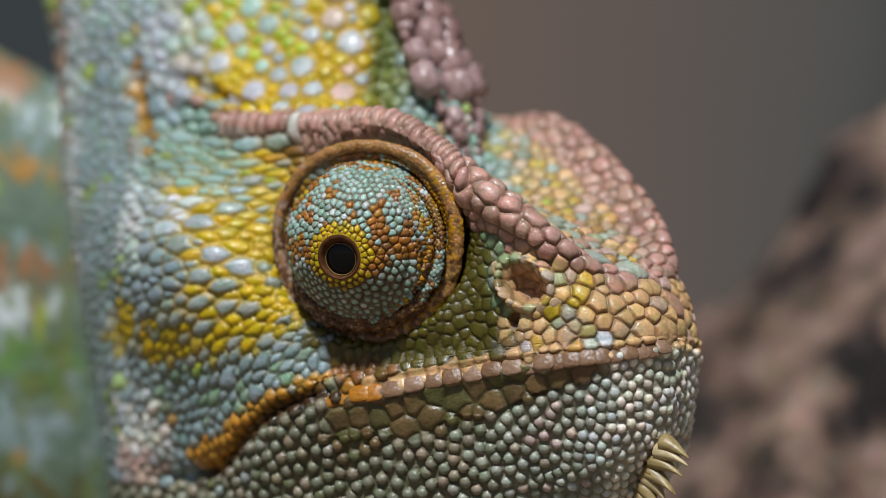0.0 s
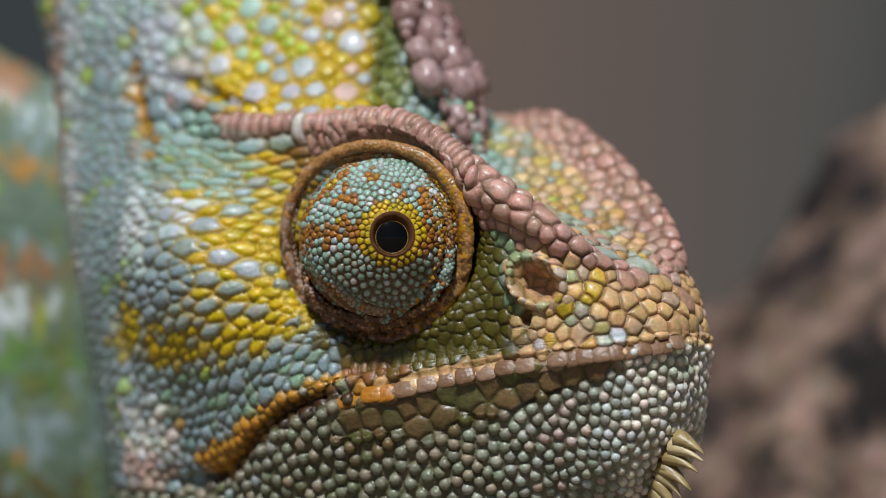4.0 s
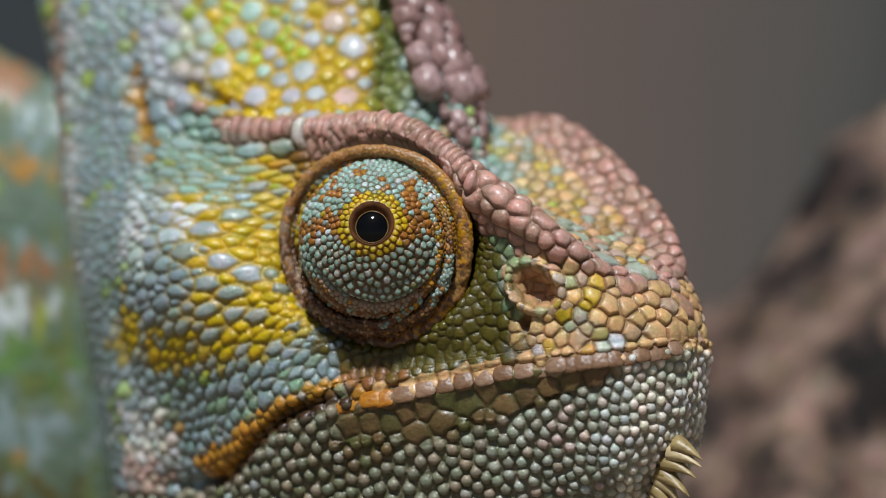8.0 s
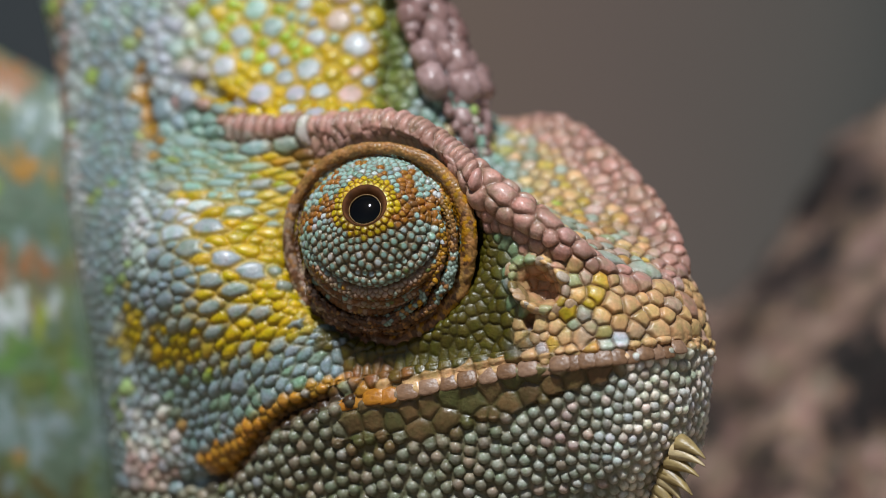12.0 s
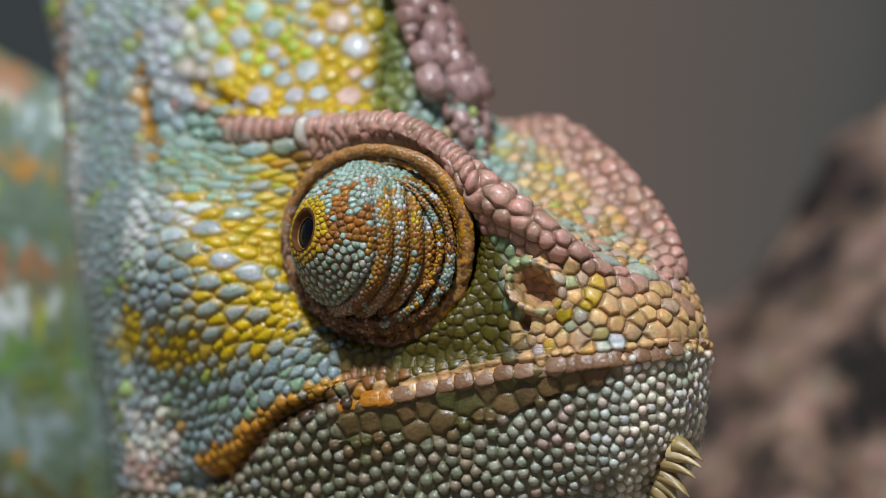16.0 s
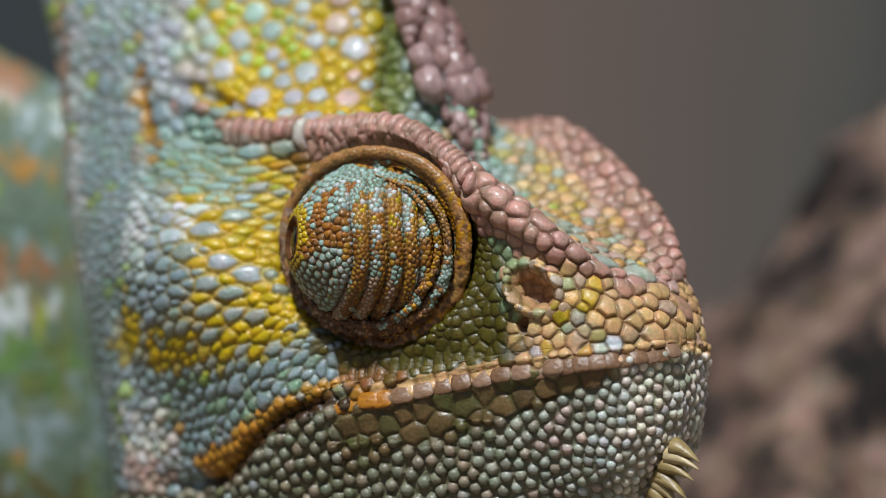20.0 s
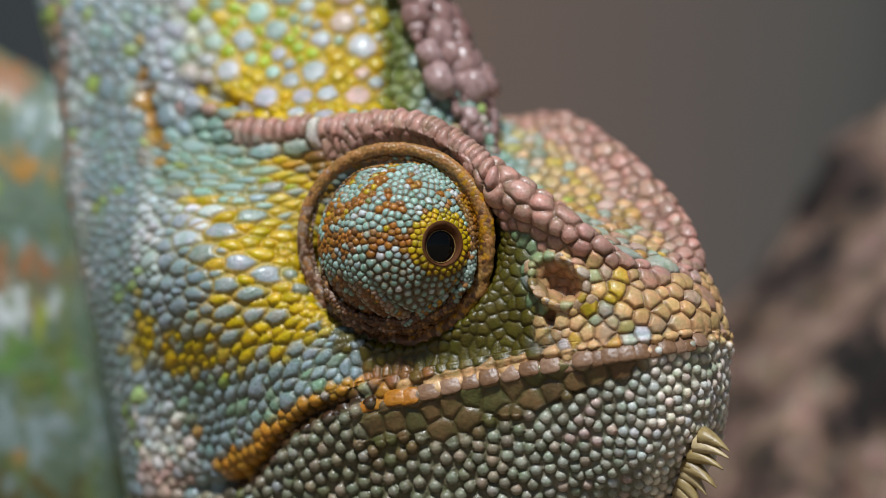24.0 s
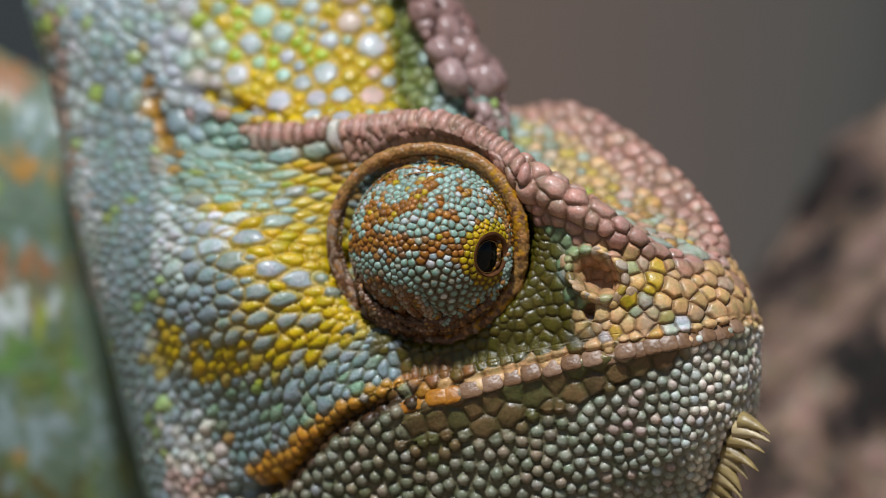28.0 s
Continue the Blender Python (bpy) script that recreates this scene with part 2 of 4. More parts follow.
LAVENDER, PLATE, FERN = (0.37, 0.40, 0.46), (0.145, 0.09, 0.037), (0.085, 0.095, 0.028)
SAGE, DRAB = (0.20, 0.31, 0.17), (0.185, 0.19, 0.135)


def choose(weights, rng):
    """One pigment for every scale, drawn by the weights that the markings give it."""
    names = list(weights)
    w = np.stack([np.broadcast_to(np.maximum(weights[k], 0), np.shape(next(iter(weights.values())))) for k in names], -1) + 1e-6
    w = w ** 2.4
    w /= w.sum(-1, keepdims=True)
    pick = (w.cumsum(-1) < rng.random(w.shape[:-1])[..., None]).sum(-1).clip(0, len(names) - 1)
    field = w ** 2
    field /= field.sum(-1, keepdims=True)
    return np.array(names)[pick], field @ np.array(names)


def head_markings(u, v, across, far, rng, large=0.0):
    """Pigment of the scales and of the skin between them, by the chart, the row across the head and how large the scale
    is, with some light and shade painted in.
    """
    small = 1 - large
    lower = smooth_step(LIPROW - across, -2, 4)
    fore = (0.5 * smooth_step(u, 540, 620) + 0.5 * smooth_step(u, 790, 850)) * (1 - smooth_step(u, 1000, 1080)) * (1 - far)
    brow = np.exp(-((across - BROWROW - 3 + 7 * fore) / (6 + 10 * fore + 11 * np.maximum(smooth_step(u, 440, 600), far) + 9 * far)) ** 4) * np.maximum(smooth_step(u, 370, 430), far)
    top = smooth_step(across, BROWROW + 14, BROWROW + 24) * smooth_step(u, 560, 760) * smooth_step(v, 120, 260)
    casque = smooth_step(across, BROWROW + 6, BROWROW + 16) * (1 - smooth_step(u, 640, 680)) * smooth_step(u, 215, 260)
    strip = blob(u, v, 690, 80, 40, 220) * (1 - lower)
    # casque: lime and lilac middle, yellow swathe below, rosy ovals towards the crest, lilac back
    limes, rosy, lilac = blob(u, v, 430, 50, 105, 80), blob(u, v, 605, 105, 55, 130), 1.4 * blob(u, v, 280, 110, 55, 95) + blob(u, v, 300, 205, 50, 25) + 0.8 * blob(u, v, 625, 40, 28, 60)
    swathe = blob(u, v, 400, 130, 120, 40, 24) + blob(u, v, 590, 130, 75, 100) + blob(u, v, 500, 190, 100, 26) + 0.35 * blob(u, v, 320, 30, 40, 40)
    neck = 1 - smooth_step(u, 190, 250)
    column = np.exp(-((u - 102 - 8 * np.sin(v / 60)) / 26) ** 2)
    mid = np.exp(-((u - 172 - 10 * np.sin(v / 45 + 1)) / 30) ** 2)
    streak = blob(u, v, 232, 170, 13, 110, -14)
    temple = blob(u, v, 395, 285, 130, 62) * (1 - casque) + 0.8 * blob(u, v, 480, 380, 40, 34) + 0.6 * blob(u, v, 395, 345, 50, 22)
    pale_cheek = blob(u, v, 238, 385, 24, 75) + 1.2 * blob(u, v, 318, 392, 42, 30) + 0.9 * blob(u, v, 275, 450, 40, 45)
    slate = blob(u, v, 300, 505, 62, 66)
    band = 1.1 * blob(u, v, 455, 450, 66, 130, 10) + 1.2 * blob(u, v, 400, 575, 100, 42, -6) + 1.3 * blob(u, v, 290, 612, 110, 30, 6) + blob(u, v, 222, 560, 22, 70) + 0.8 * blob(u, v, 490, 285, 60, 30) + 0.9 * blob(u, v, 330, 350, 46, 20, 8) + 0.8 * blob(u, v, 365, 420, 24, 46)
    band = band * (1 - 0.75 * np.clip(slate, 0, 1))
    low_cheek = (blob(u, v, 430, 680, 240, 58) + blob(u, v, 270, 715, 90, 60)) * (1 - 0.7 * np.clip(band, 0, 1))
    # pale jaw corner, lightened in the pigment to stand for light from the left
    angle = blob(u, v, 236, 765, 56, 52)
    chops = blob(u, v, 245, 835, 50, 34)
    lip_gold = np.exp(-((across - LIPROW - 7) / 4.6) ** 4) * smooth_step(u, 330, 420) * (1 - smooth_step(u, 560, 640))
    lip_tan = np.exp(-((across - LIPROW + 5) / 6) ** 2) * smooth_step(u, 640, 860)
    # olive skin below and before the eye, painted darker for the eye's shade
    hollow = blob(u, v, 845, 520, 50, 130) + blob(u, v, 750, 615, 130, 38)
    snout = smooth_step(u, 880, 970) * (1 - lower)
    tip = smooth_step(u, 1090, 1200) * (1 - lower)
    face = (1 - lower) * (1 - brow)
    chin = lower * (1 - 0.7 * lip_gold)
    plate = np.exp(-((across - LIPROW + 18) / (8 + 17 * (1 - smooth_step(u, 800, 1080)))) ** 4) * smooth_step(u, 540, 680) * (1 - smooth_step(u, 1060, 1130))
    # chin drabber to the back, with its weaker light also put into the pigment
    chin_shade = 1 - smooth_step(u, 700, 1060)
    aqua_lip, grey_lip = blob(u, v, 1065, 588, 80, 20), blob(u, v, 905, 612, 50, 26)
    weights = {
        AQUA: face * (casque * (0.4 + 1.2 * limes) + 1.8 * temple + 0.4 * pale_cheek + 2.4 * top * large + 1.0 * top + 0.8 * neck * mid + 0.12 * snout * (1 - tip) + 1.8 * aqua_lip + 0.35 * low_cheek),
        GREY: face * (0.3 * casque + 0.8 * pale_cheek + 1.7 * slate + 1.6 * low_cheek + neck * (0.7 + 0.8 * mid) + band * (0.5 + 2.2 * large) + 0.5 * grey_lip + 0.25) + 0.3 * chin * (1 - plate),
        STONE: 1.2 * chin * (1 - plate) * (1 - 0.6 * chin_shade),
        MAUVISH: chin * (0.3 * (1 - plate) + 0.6 * chin_shade),
        DRAB: chin * 1.5 * chin_shade * (1 - 0.6 * plate),
        PLATE: 2.0 * chin * plate,
        FERN: 1.5 * chin * plate * (1 - smooth_step(u, 900, 1060)) + 0.7 * chin * blob(u, v, 560, 850, 90, 40),
        # pale scales of chin front and jaw corner, whitened for light falling on them
        IVORY: 1.9 * face * angle + 2.4 * chin * smooth_step(u, 1010, 1160) + 0.5 * face * tip,
        BROWN: 1.6 * face * blob(u, v, 700, 655, 120, 20) + face * blob(u, v, 525, 280, 40, 42) * (0.6 + 0.9 * small),
        LAVENDER: face * (casque * (1.5 * large * (1 - 0.6 * rosy) + 1.8 * lilac) + 0.9 * grey_lip),
        # jaw corner and rear low cheek get extra pale for missing side light
        PALE: face * (casque * (0.25 * large + 0.4 * lilac) + 1.4 * angle + 1.2 * aqua_lip + 2.6 * pale_cheek + 0.5 * top + 1.3 * low_cheek * smooth_step(-u, -430, -240) + 1.6 * neck * column + 0.5 * band * large) + chin * 1.2 * smooth_step(u, 960, 1110) * (1 - plate),
        SAGE: face * (1.1 * low_cheek + 0.4 * temple + 0.5 * neck * mid + 0.4 * snout * (1 - tip) + 0.8 * blob(u, v, 880, 500, 26, 90)),
        YELLOW: face * (casque * small * (0.45 + 0.5 * smooth_step(u, 300, 370) + 1.9 * swathe) + 2.6 * band * (0.25 + 0.75 * small) * (1 - 0.75 * np.clip(pale_cheek, 0, 1)) + 0.55 * top * small + 0.4 * snout * (1 - tip) + 0.6 * streak + 0.9 * blob(u, v, 1020, 540, 50, 24)),
        LIME: face * (3.4 * casque * limes * small + 0.4 * low_cheek + 0.3 * top + 0.6 * temple * small + neck * (0.2 + 0.7 * smooth_step(np.sin(v / 38 + u / 30), 0.5, 0.9)) + 0.8 * blob(u, v, 470, 310, 50, 24)),
        OCHRE: face * (0.35 * snout + 1.3 * blob(u, v, 500, 295, 66, 40) * small + 0.4 * top * small + 0.25 * band * small + 1.8 * streak) + 0.9 * lip_gold,
        OLIVE: face * (1.9 * hollow + 1.2 * blob(u, v, 760, 618, 140, 36)),
        MOSS: face * (1.3 * strip + 0.35 * low_cheek) + 0.3 * chin * chin_shade,
        PINK: 0.5 * chin * smooth_step(u, 820, 1000) * (1 - plate) + face * (2.2 * casque * rosy * large + 0.5 * casque * rosy + 1.5 * chops + 0.5 * neck * column + 0.9 * tip + 0.5 * top + 0.8 * blob(u, v, 1080, 500, 100, 60)) + 0.1 * chin,
        TAN: face * (0.9 * snout + 1.3 * tip + 0.4 * top + 0.6 * chops) + 1.4 * lip_tan + 0.5 * chin * smooth_step(u, 1130, 1240) * smooth_step(across, LIPROW - 30, LIPROW - 8),
        ROSE: 3.0 * brow + 1.5 * face * neck * np.exp(-((u - 66) / 18) ** 2) + 0.7 * face * tip + 1.6 * face * blob(u, v, 370, 187, 60, 11, 20) + 1.4 * face * blob(u, v, 1040, 430, 100, 60),
        ORANGE: 2.8 * lip_gold + 0.7 * face * blob(u, v, 660, 668, 50, 14),
        # dark crease of the mouth corner, its shade painted as a near-black line
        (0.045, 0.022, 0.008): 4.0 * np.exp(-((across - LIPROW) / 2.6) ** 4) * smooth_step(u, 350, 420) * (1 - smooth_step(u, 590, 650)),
    }
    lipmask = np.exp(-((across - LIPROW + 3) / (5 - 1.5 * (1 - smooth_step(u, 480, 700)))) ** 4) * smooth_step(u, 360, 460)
    # keeps pale hues out of the shaded hollow under the eye
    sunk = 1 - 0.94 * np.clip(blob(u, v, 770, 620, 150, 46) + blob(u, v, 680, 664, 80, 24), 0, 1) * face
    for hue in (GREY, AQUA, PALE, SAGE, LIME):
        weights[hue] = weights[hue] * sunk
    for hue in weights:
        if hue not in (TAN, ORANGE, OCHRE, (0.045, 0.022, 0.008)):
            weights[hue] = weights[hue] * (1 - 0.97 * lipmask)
    return choose(weights, rng)


def build_head(parent):
    rng = np.random.default_rng(5)
    pos = loft(NET, FINE_SPANS, FINE_ACROSS)
    nr, nc = pos.shape[:2]
    n = normals_of(pos)
    if (n[nr // 2, mesh_row(LIPROW)] @ ASIDE) < 0:
        n = -n
    column = np.arange(nc) / FINE
    guide = np.interp(column, START, np.arange(len(START)))
    mirror = np.interp(np.where(guide > 8, 16 - guide, guide), np.arange(9), START[:9])
    across = np.broadcast_to(mirror[None], (nr, nc)).astype(float)
    far = np.broadcast_to((column > TOPROW)[None], (nr, nc)).astype(float)
    k = np.broadcast_to(np.arange(nr)[:, None] / FINE, (nr, nc)).astype(float)
    u, v = side_chart(pos)
    # large forms: brow ridge, crest, cheek, socket, nostril
    back = np.maximum(smooth_step(u, 300, 430), far)
    fore = (0.5 * smooth_step(u, 540, 620) + 0.5 * smooth_step(u, 790, 850)) * (1 - smooth_step(u, 1000, 1080)) * (1 - far)
    ridge = np.exp(-((across - BROWROW - 2 + 7 * fore) / (14 + 7 * fore)) ** 2) * (0.25 + 1.15 * back) * smooth_step(k, 24, 110) * (1 - 0.1 * far)
    crest = np.exp(-((across - TOPROW) / 9) ** 2) * 1.3 * smooth_step(k, 170, 230)
    fromeye = np.linalg.norm(pos - EYE, axis=2)
    socket = -1.9 * (1 - smooth_step(fromeye, 6.4, 8.4)) * (across < BROWROW - 6) - (1.1 * blob(u, v, 720, 628, 150, 45, -8) + 0.7 * blob(u, v, 850, 540, 40, 110)) * (across > LIPROW + 8) * (1 - far)
    lipline = (0.28 - 1.35 * (1 - smooth_step(u, 540, 680))) * np.exp(-((across - LIPROW - 2) / 3) ** 2) * smooth_step(k, 0, 20) * (1 - smooth_step(k, 330, 360))
    lipline += 0.40 * np.exp(-((across - LIPROW + 10) / 7) ** 2) * smooth_step(u, 520, 660)
    un, vn = 949, 504
    along_n, over_n = (u - un) * 0.82 + (v - vn) * 0.57, (v - vn) * 0.82 - (u - un) * 0.57
    reach = np.hypot(along_n / 34, over_n / 26) + 9 * far
    nostril = (0.62 - 0.2 * np.sin(np.arctan2(over_n, along_n) * 2 + 1)) * np.exp(-((reach - 1.42) / 0.36) ** 2) - 1.7 * np.exp(-reach ** 4)
    reach2 = np.hypot((u - 930) / 9, (v - 563) / 13) + 9 * far
    nostril = nostril - 1.3 * np.exp(-reach2 ** 4)
    nostril *= (across > LIPROW) & (across < BROWROW)
    cheek = 1.5 * np.exp(-(((u - 335) / 112) ** 2 + ((v - 460) / 175) ** 2) ** 1.3) * (1 - far) * (across < BROWROW - 10)
    cheek = cheek - 0.8 * blob(u, v, 235, 170, 14, 110, -12) - 1.2 * blob(u, v, 385, 165, 75, 10, 24) + 0.5 * blob(u, v, 365, 186, 65, 11, 20) - 0.5 * blob(u, v, 215, 640, 14, 120, -10)
    groove = -0.8 * blob(u, v, 690, 90, 20, 240) * (1 - far) * (across > BROWROW + 12)
    form = 0.9 * ridge + crest + socket + lipline + nostril + cheek + groove
    pos = pos + n * form[..., None]
    n2 = normals_of(pos)
    n = n2 * np.sign((n2 * n).sum(2, keepdims=True))
    # scales
    lower = across < LIPROW - 2
    size = 0.84 + 0.24 * blob(u, v, 390, 440, 140, 130)
    size = np.where(across > BROWROW + 10, np.where(u < 690, 0.98, 0.95), size)
    size = np.where(lower, 0.92 - 0.20 * smooth_step(u, 750, 1150), size)
    size = size - 0.2 * smooth_step(fromeye, 10.5, 8.5) * ~lower
    size = np.where((np.abs(across - BROWROW) < 14), 1.25 - 0.15 * smooth_step(u, 960, 1100), size)
    size = np.where((fore > 0.6) & (np.abs(across - BROWROW + 6) < 22), 1.35, size)
    size = size + 0.25 * smooth_step(u, 960, 1100) * ~lower * (across < BROWROW + 8) - 0.2 * smooth_step(u, 1200, 1260) * ~lower
    plates = (np.abs(across - LIPROW + 19) < 6 + (15 + 4 * np.sin(u / 23)) * (1 - smooth_step(u, 780, 1100)) * smooth_step(u, 590, 760)) & (u < 1090) & (u > 600)
    size = np.where(plates, 1.45, size)
    size = np.where(np.abs(across - LIPROW) < 4, 1.0, size)
    px, pz = pos[..., 0], pos[..., 2]
    size = size * np.where(lower, 1.0, 1 + 0.30 * np.sin(1.9 * px + 0.7 * pz + np.sin(1.3 * pz)) * np.sin(2.3 * pz - 0.8 * px))
    tu = np.gradient(pos, axis=0)
    tu /= np.linalg.norm(tu, axis=2, keepdims=True)
    tv = np.gradient(pos, axis=1)
    tv /= np.linalg.norm(tv, axis=2, keepdims=True)
    aspect = np.ones((nr, nc)) + 1.7 * blob(u, v, 390, 285, 130, 70) + 1.0 * smooth_step(across, LIPROW + 8, LIPROW + 24) * (across < BROWROW - 12) * (1 - smooth_step(u, 560, 640))
    ribs = (u > 405) & (u < 850) & (np.abs(across - BROWROW - 1 + 3 * fore) < 11 + 5 * smooth_step(u, 520, 580)) & (far < 1)
    comb = (blob(u, v, 720, 632, 150, 42) > 0.35) & (across > LIPROW + 8) & (far < 1)
    size = np.where(comb, 0.82, size)
    aspect = np.where(ribs, 4.0 - 2.0 * (1 - smooth_step(u, 520, 580)), np.where(comb, 1.6, aspect))
    slant = -tu + 0.55 * tv * smooth_step(v, 480, 620)[..., None]
    slant /= np.linalg.norm(slant, axis=2, keepdims=True)
    along = np.where((ribs | comb)[..., None], tv, slant)
    line = mesh_row(BROWROW)
    run = np.cumsum(np.linalg.norm(np.diff(pos[:, line], axis=0), axis=1))
    given, step = [], 0.0
    for i in range(nr - 1):
        if ribs[i, line] and run[i] >= step:
            wide = (0.56 + 0.42 * (1 - smooth_step(u[i, line], 520, 580))) * rng.uniform(0.8, 1.2)
            given.append((i * nc + line, wide * 1.9))
            step = run[i] + wide
    hood = smooth_step(across, BROWROW + 6, BROWROW + 14) * (1 - smooth_step(u, 640, 690)) * (1 - far)
    side = (across > LIPROW + 12) * (across < BROWROW - 10) * (1 - smooth_step(u, 500, 560)) * (1 - far)
    big = 1 + 0.9 * hood * smooth_step(u, 230, 320) + 0.75 * side * blob(u, v, 375, 470, 180, 220) + 0.7 * (across > BROWROW + 12) * smooth_step(u, 860, 920) * (1 - far) + 0.4 * (across > LIPROW + 6) * (across < BROWROW - 24) * smooth_step(u, 980, 1060)
    ident, edge, f1, seeds, rad = scale_cells(pos, size, along, aspect, rng, 2, 90000, big, given, np.where(ribs, 1e-9, 1.0))
    large = smooth_step(rad / size.ravel()[seeds], 1.25, 1.55)
    twin = np.clip((mirror * FINE).round().astype(int), 0, mesh_row(TOPROW))
    front = (k < 12) & (far > 0)
    ident = np.where(front, ident[:, twin], ident)
    edge = np.where(front, edge[:, twin], edge)
    f1 = np.where(front, f1[:, twin], f1)
    size = np.where(front, size[:, twin], size)
    su, sv, sa, sf = u.ravel()[seeds], v.ravel()[seeds], across.ravel()[seeds], far.ravel()[seeds]
    drift = pos.reshape(-1, 3)[seeds]
    scale_col, skin_col = head_markings(su + 16 * patchy(drift, 0.45, 1), sv + 16 * patchy(drift, 0.45, 2), sa, sf, rng, large)
    blend = rng.uniform(0.0, 0.45, (len(seeds), 1)) ** 2
    scale_col = (scale_col * (1 - blend) + skin_col * blend) * (1 + (rng.random((len(seeds), 1)) - 0.52) * (0.36 + 0.24 * smooth_step(su, 880, 980))[:, None]) * rng.uniform(0.94, 1.06, (len(seeds), 3))
    scale_col[np.argmin(np.hypot(su - 540, sv - 238) + 900 * sf)] = (0.72, 0.72, 0.70)
    scale_col[np.argmin(np.hypot(su - 318, sv - 752) + 900 * sf)] = (0.62, 0.27, 0.01)
    bead = lower & ~plates
    high = np.where(bead, 0.52 - 0.10 * smooth_step(u, 900, 1150), np.where(plates, 0.24, 0.40 - 0.04 * smooth_step(u, 860, 960) - 0.08 * blob(u, v, 360, 430, 150, 190))) * np.minimum(rad[ident], 1.3) * (1 - 0.45 * blob(u, v, 845, 520, 60, 130)) * (1 - 0.5 * blob(u, v, 770, 620, 150, 40)) * (0.5 + 0.5 * np.maximum(smooth_step(u, 170, 270), lower)) * rng.uniform(0.7, 1.2, len(seeds))[ident]
    ball = np.sqrt(np.clip(1.0 - (f1 / 0.54) ** 2, 0, 1))
    snub = smooth_step(u, 880, 980)
    lift = np.where(bead, np.minimum(ball, dome(edge, 0.4)), 0.48 * np.clip(1.0 - (f1 / 0.70) ** 2, 0, 1) + 0.56 * dome(edge, 0.55 - 0.15 * snub))
    pos = pos + n * (high * (lift - 0.5))[..., None]
    casq = smooth_step(sa, BROWROW + 4, BROWROW + 12) * (1 - smooth_step(su, 640, 690)) * smooth_step(su, 320, 400) + (sa < BROWROW - 10) * (sa > LIPROW) * (1 - smooth_step(su, 520, 620)) * blob(su, sv, 400, 460, 150, 190) * (1 - np.clip(0.75 * blob(su, sv, 260, 395, 62, 60) + 0.8 * blob(su, sv, 295, 500, 70, 60), 0, 1))
    casq = (casq * smooth_step(su, 200, 260) * 0.8)[:, None]
    round_off = np.where(bead, 0.9, np.clip(0.35 + 1.1 * casq[ident][..., 0], 0, 1) * ~plates * ~ribs)
    rim = np.maximum(1 - smooth_step(edge, 0.03, 0.40), round_off * smooth_step(f1, 0.38, 0.54))[..., None]
    gap = skin_col * np.array((0.46, 0.42, 0.24)) * (1 - casq) + np.array((0.54, 0.35, 0.003)) * casq
    leafy = np.clip(blob(su, sv, 430, 690, 220, 70) * (sa > LIPROW + 4), 0, 1)[:, None] * 0.7
    ruddy = (np.clip(smooth_step(su, 900, 1000) + (np.abs(sa - BROWROW) < 16) * (su > 400), 0, 1) * (sa > LIPROW))[:, None] * 0.8
    nape = (1 - smooth_step(su, 190, 240))[:, None] * 0.75
    gap = gap * (1 - nape) + np.array((0.19, 0.145, 0.075)) * nape
    gap = gap * (1 - leafy) + np.array((0.075, 0.10, 0.028)) * leafy
    gap = gap * (1 - ruddy) + np.array((0.15, 0.065, 0.03)) * ruddy
    throat = ((sa < LIPROW - 4) * 0.75)[:, None]
    gap = gap * (1 - throat) + np.array((0.10, 0.085, 0.028)) * throat
    keep = 0.25 - 0.22 * np.clip(casq[ident], 0, 1)
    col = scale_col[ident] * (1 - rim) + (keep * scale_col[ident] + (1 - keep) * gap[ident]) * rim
    wob = 16 * np.sin(0.9 * px + 1.4 * pz) + 12 * np.sin(2.3 * px - 1.1 * pz + 1)
    wash = head_markings(u + wob, v + 14 * np.sin(1.6 * px + 0.6 * pz), across, far, rng)[1]
    crisp = 0.70 + 0.28 * np.clip(casq[ident], 0, 1)
    col = crisp * col + (1 - crisp) * wash * (1 - 0.5 * rim)
    inside = np.clip(np.exp(-(reach / 1.15) ** 6) + np.exp(-reach2 ** 6), 0, 1)[..., None]
    col = col * (1 - inside) + np.array((0.34, 0.19, 0.10)) * inside
    m = (pos - HEAD_AT) * MM
    cut1, cut0, cut2, cut3 = (mesh_row(r) for r in (LIPROW, BROWROW - 14, BROWROW + 16, FARROW + 12))
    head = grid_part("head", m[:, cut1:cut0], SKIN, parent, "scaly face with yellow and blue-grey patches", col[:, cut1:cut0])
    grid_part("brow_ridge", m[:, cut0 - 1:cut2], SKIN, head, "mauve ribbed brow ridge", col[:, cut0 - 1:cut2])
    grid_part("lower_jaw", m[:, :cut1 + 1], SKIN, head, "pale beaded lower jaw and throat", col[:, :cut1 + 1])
    grid_part("casque", m[:, cut2 - 1:cut3], SKIN, head, "tall yellow casque and flat snout top", col[:, cut2 - 1:cut3])
    grid_part("far_side", m[:, cut3 - 1:], SKIN, head, "", col[:, cut3 - 1:])
    return head, pos, n


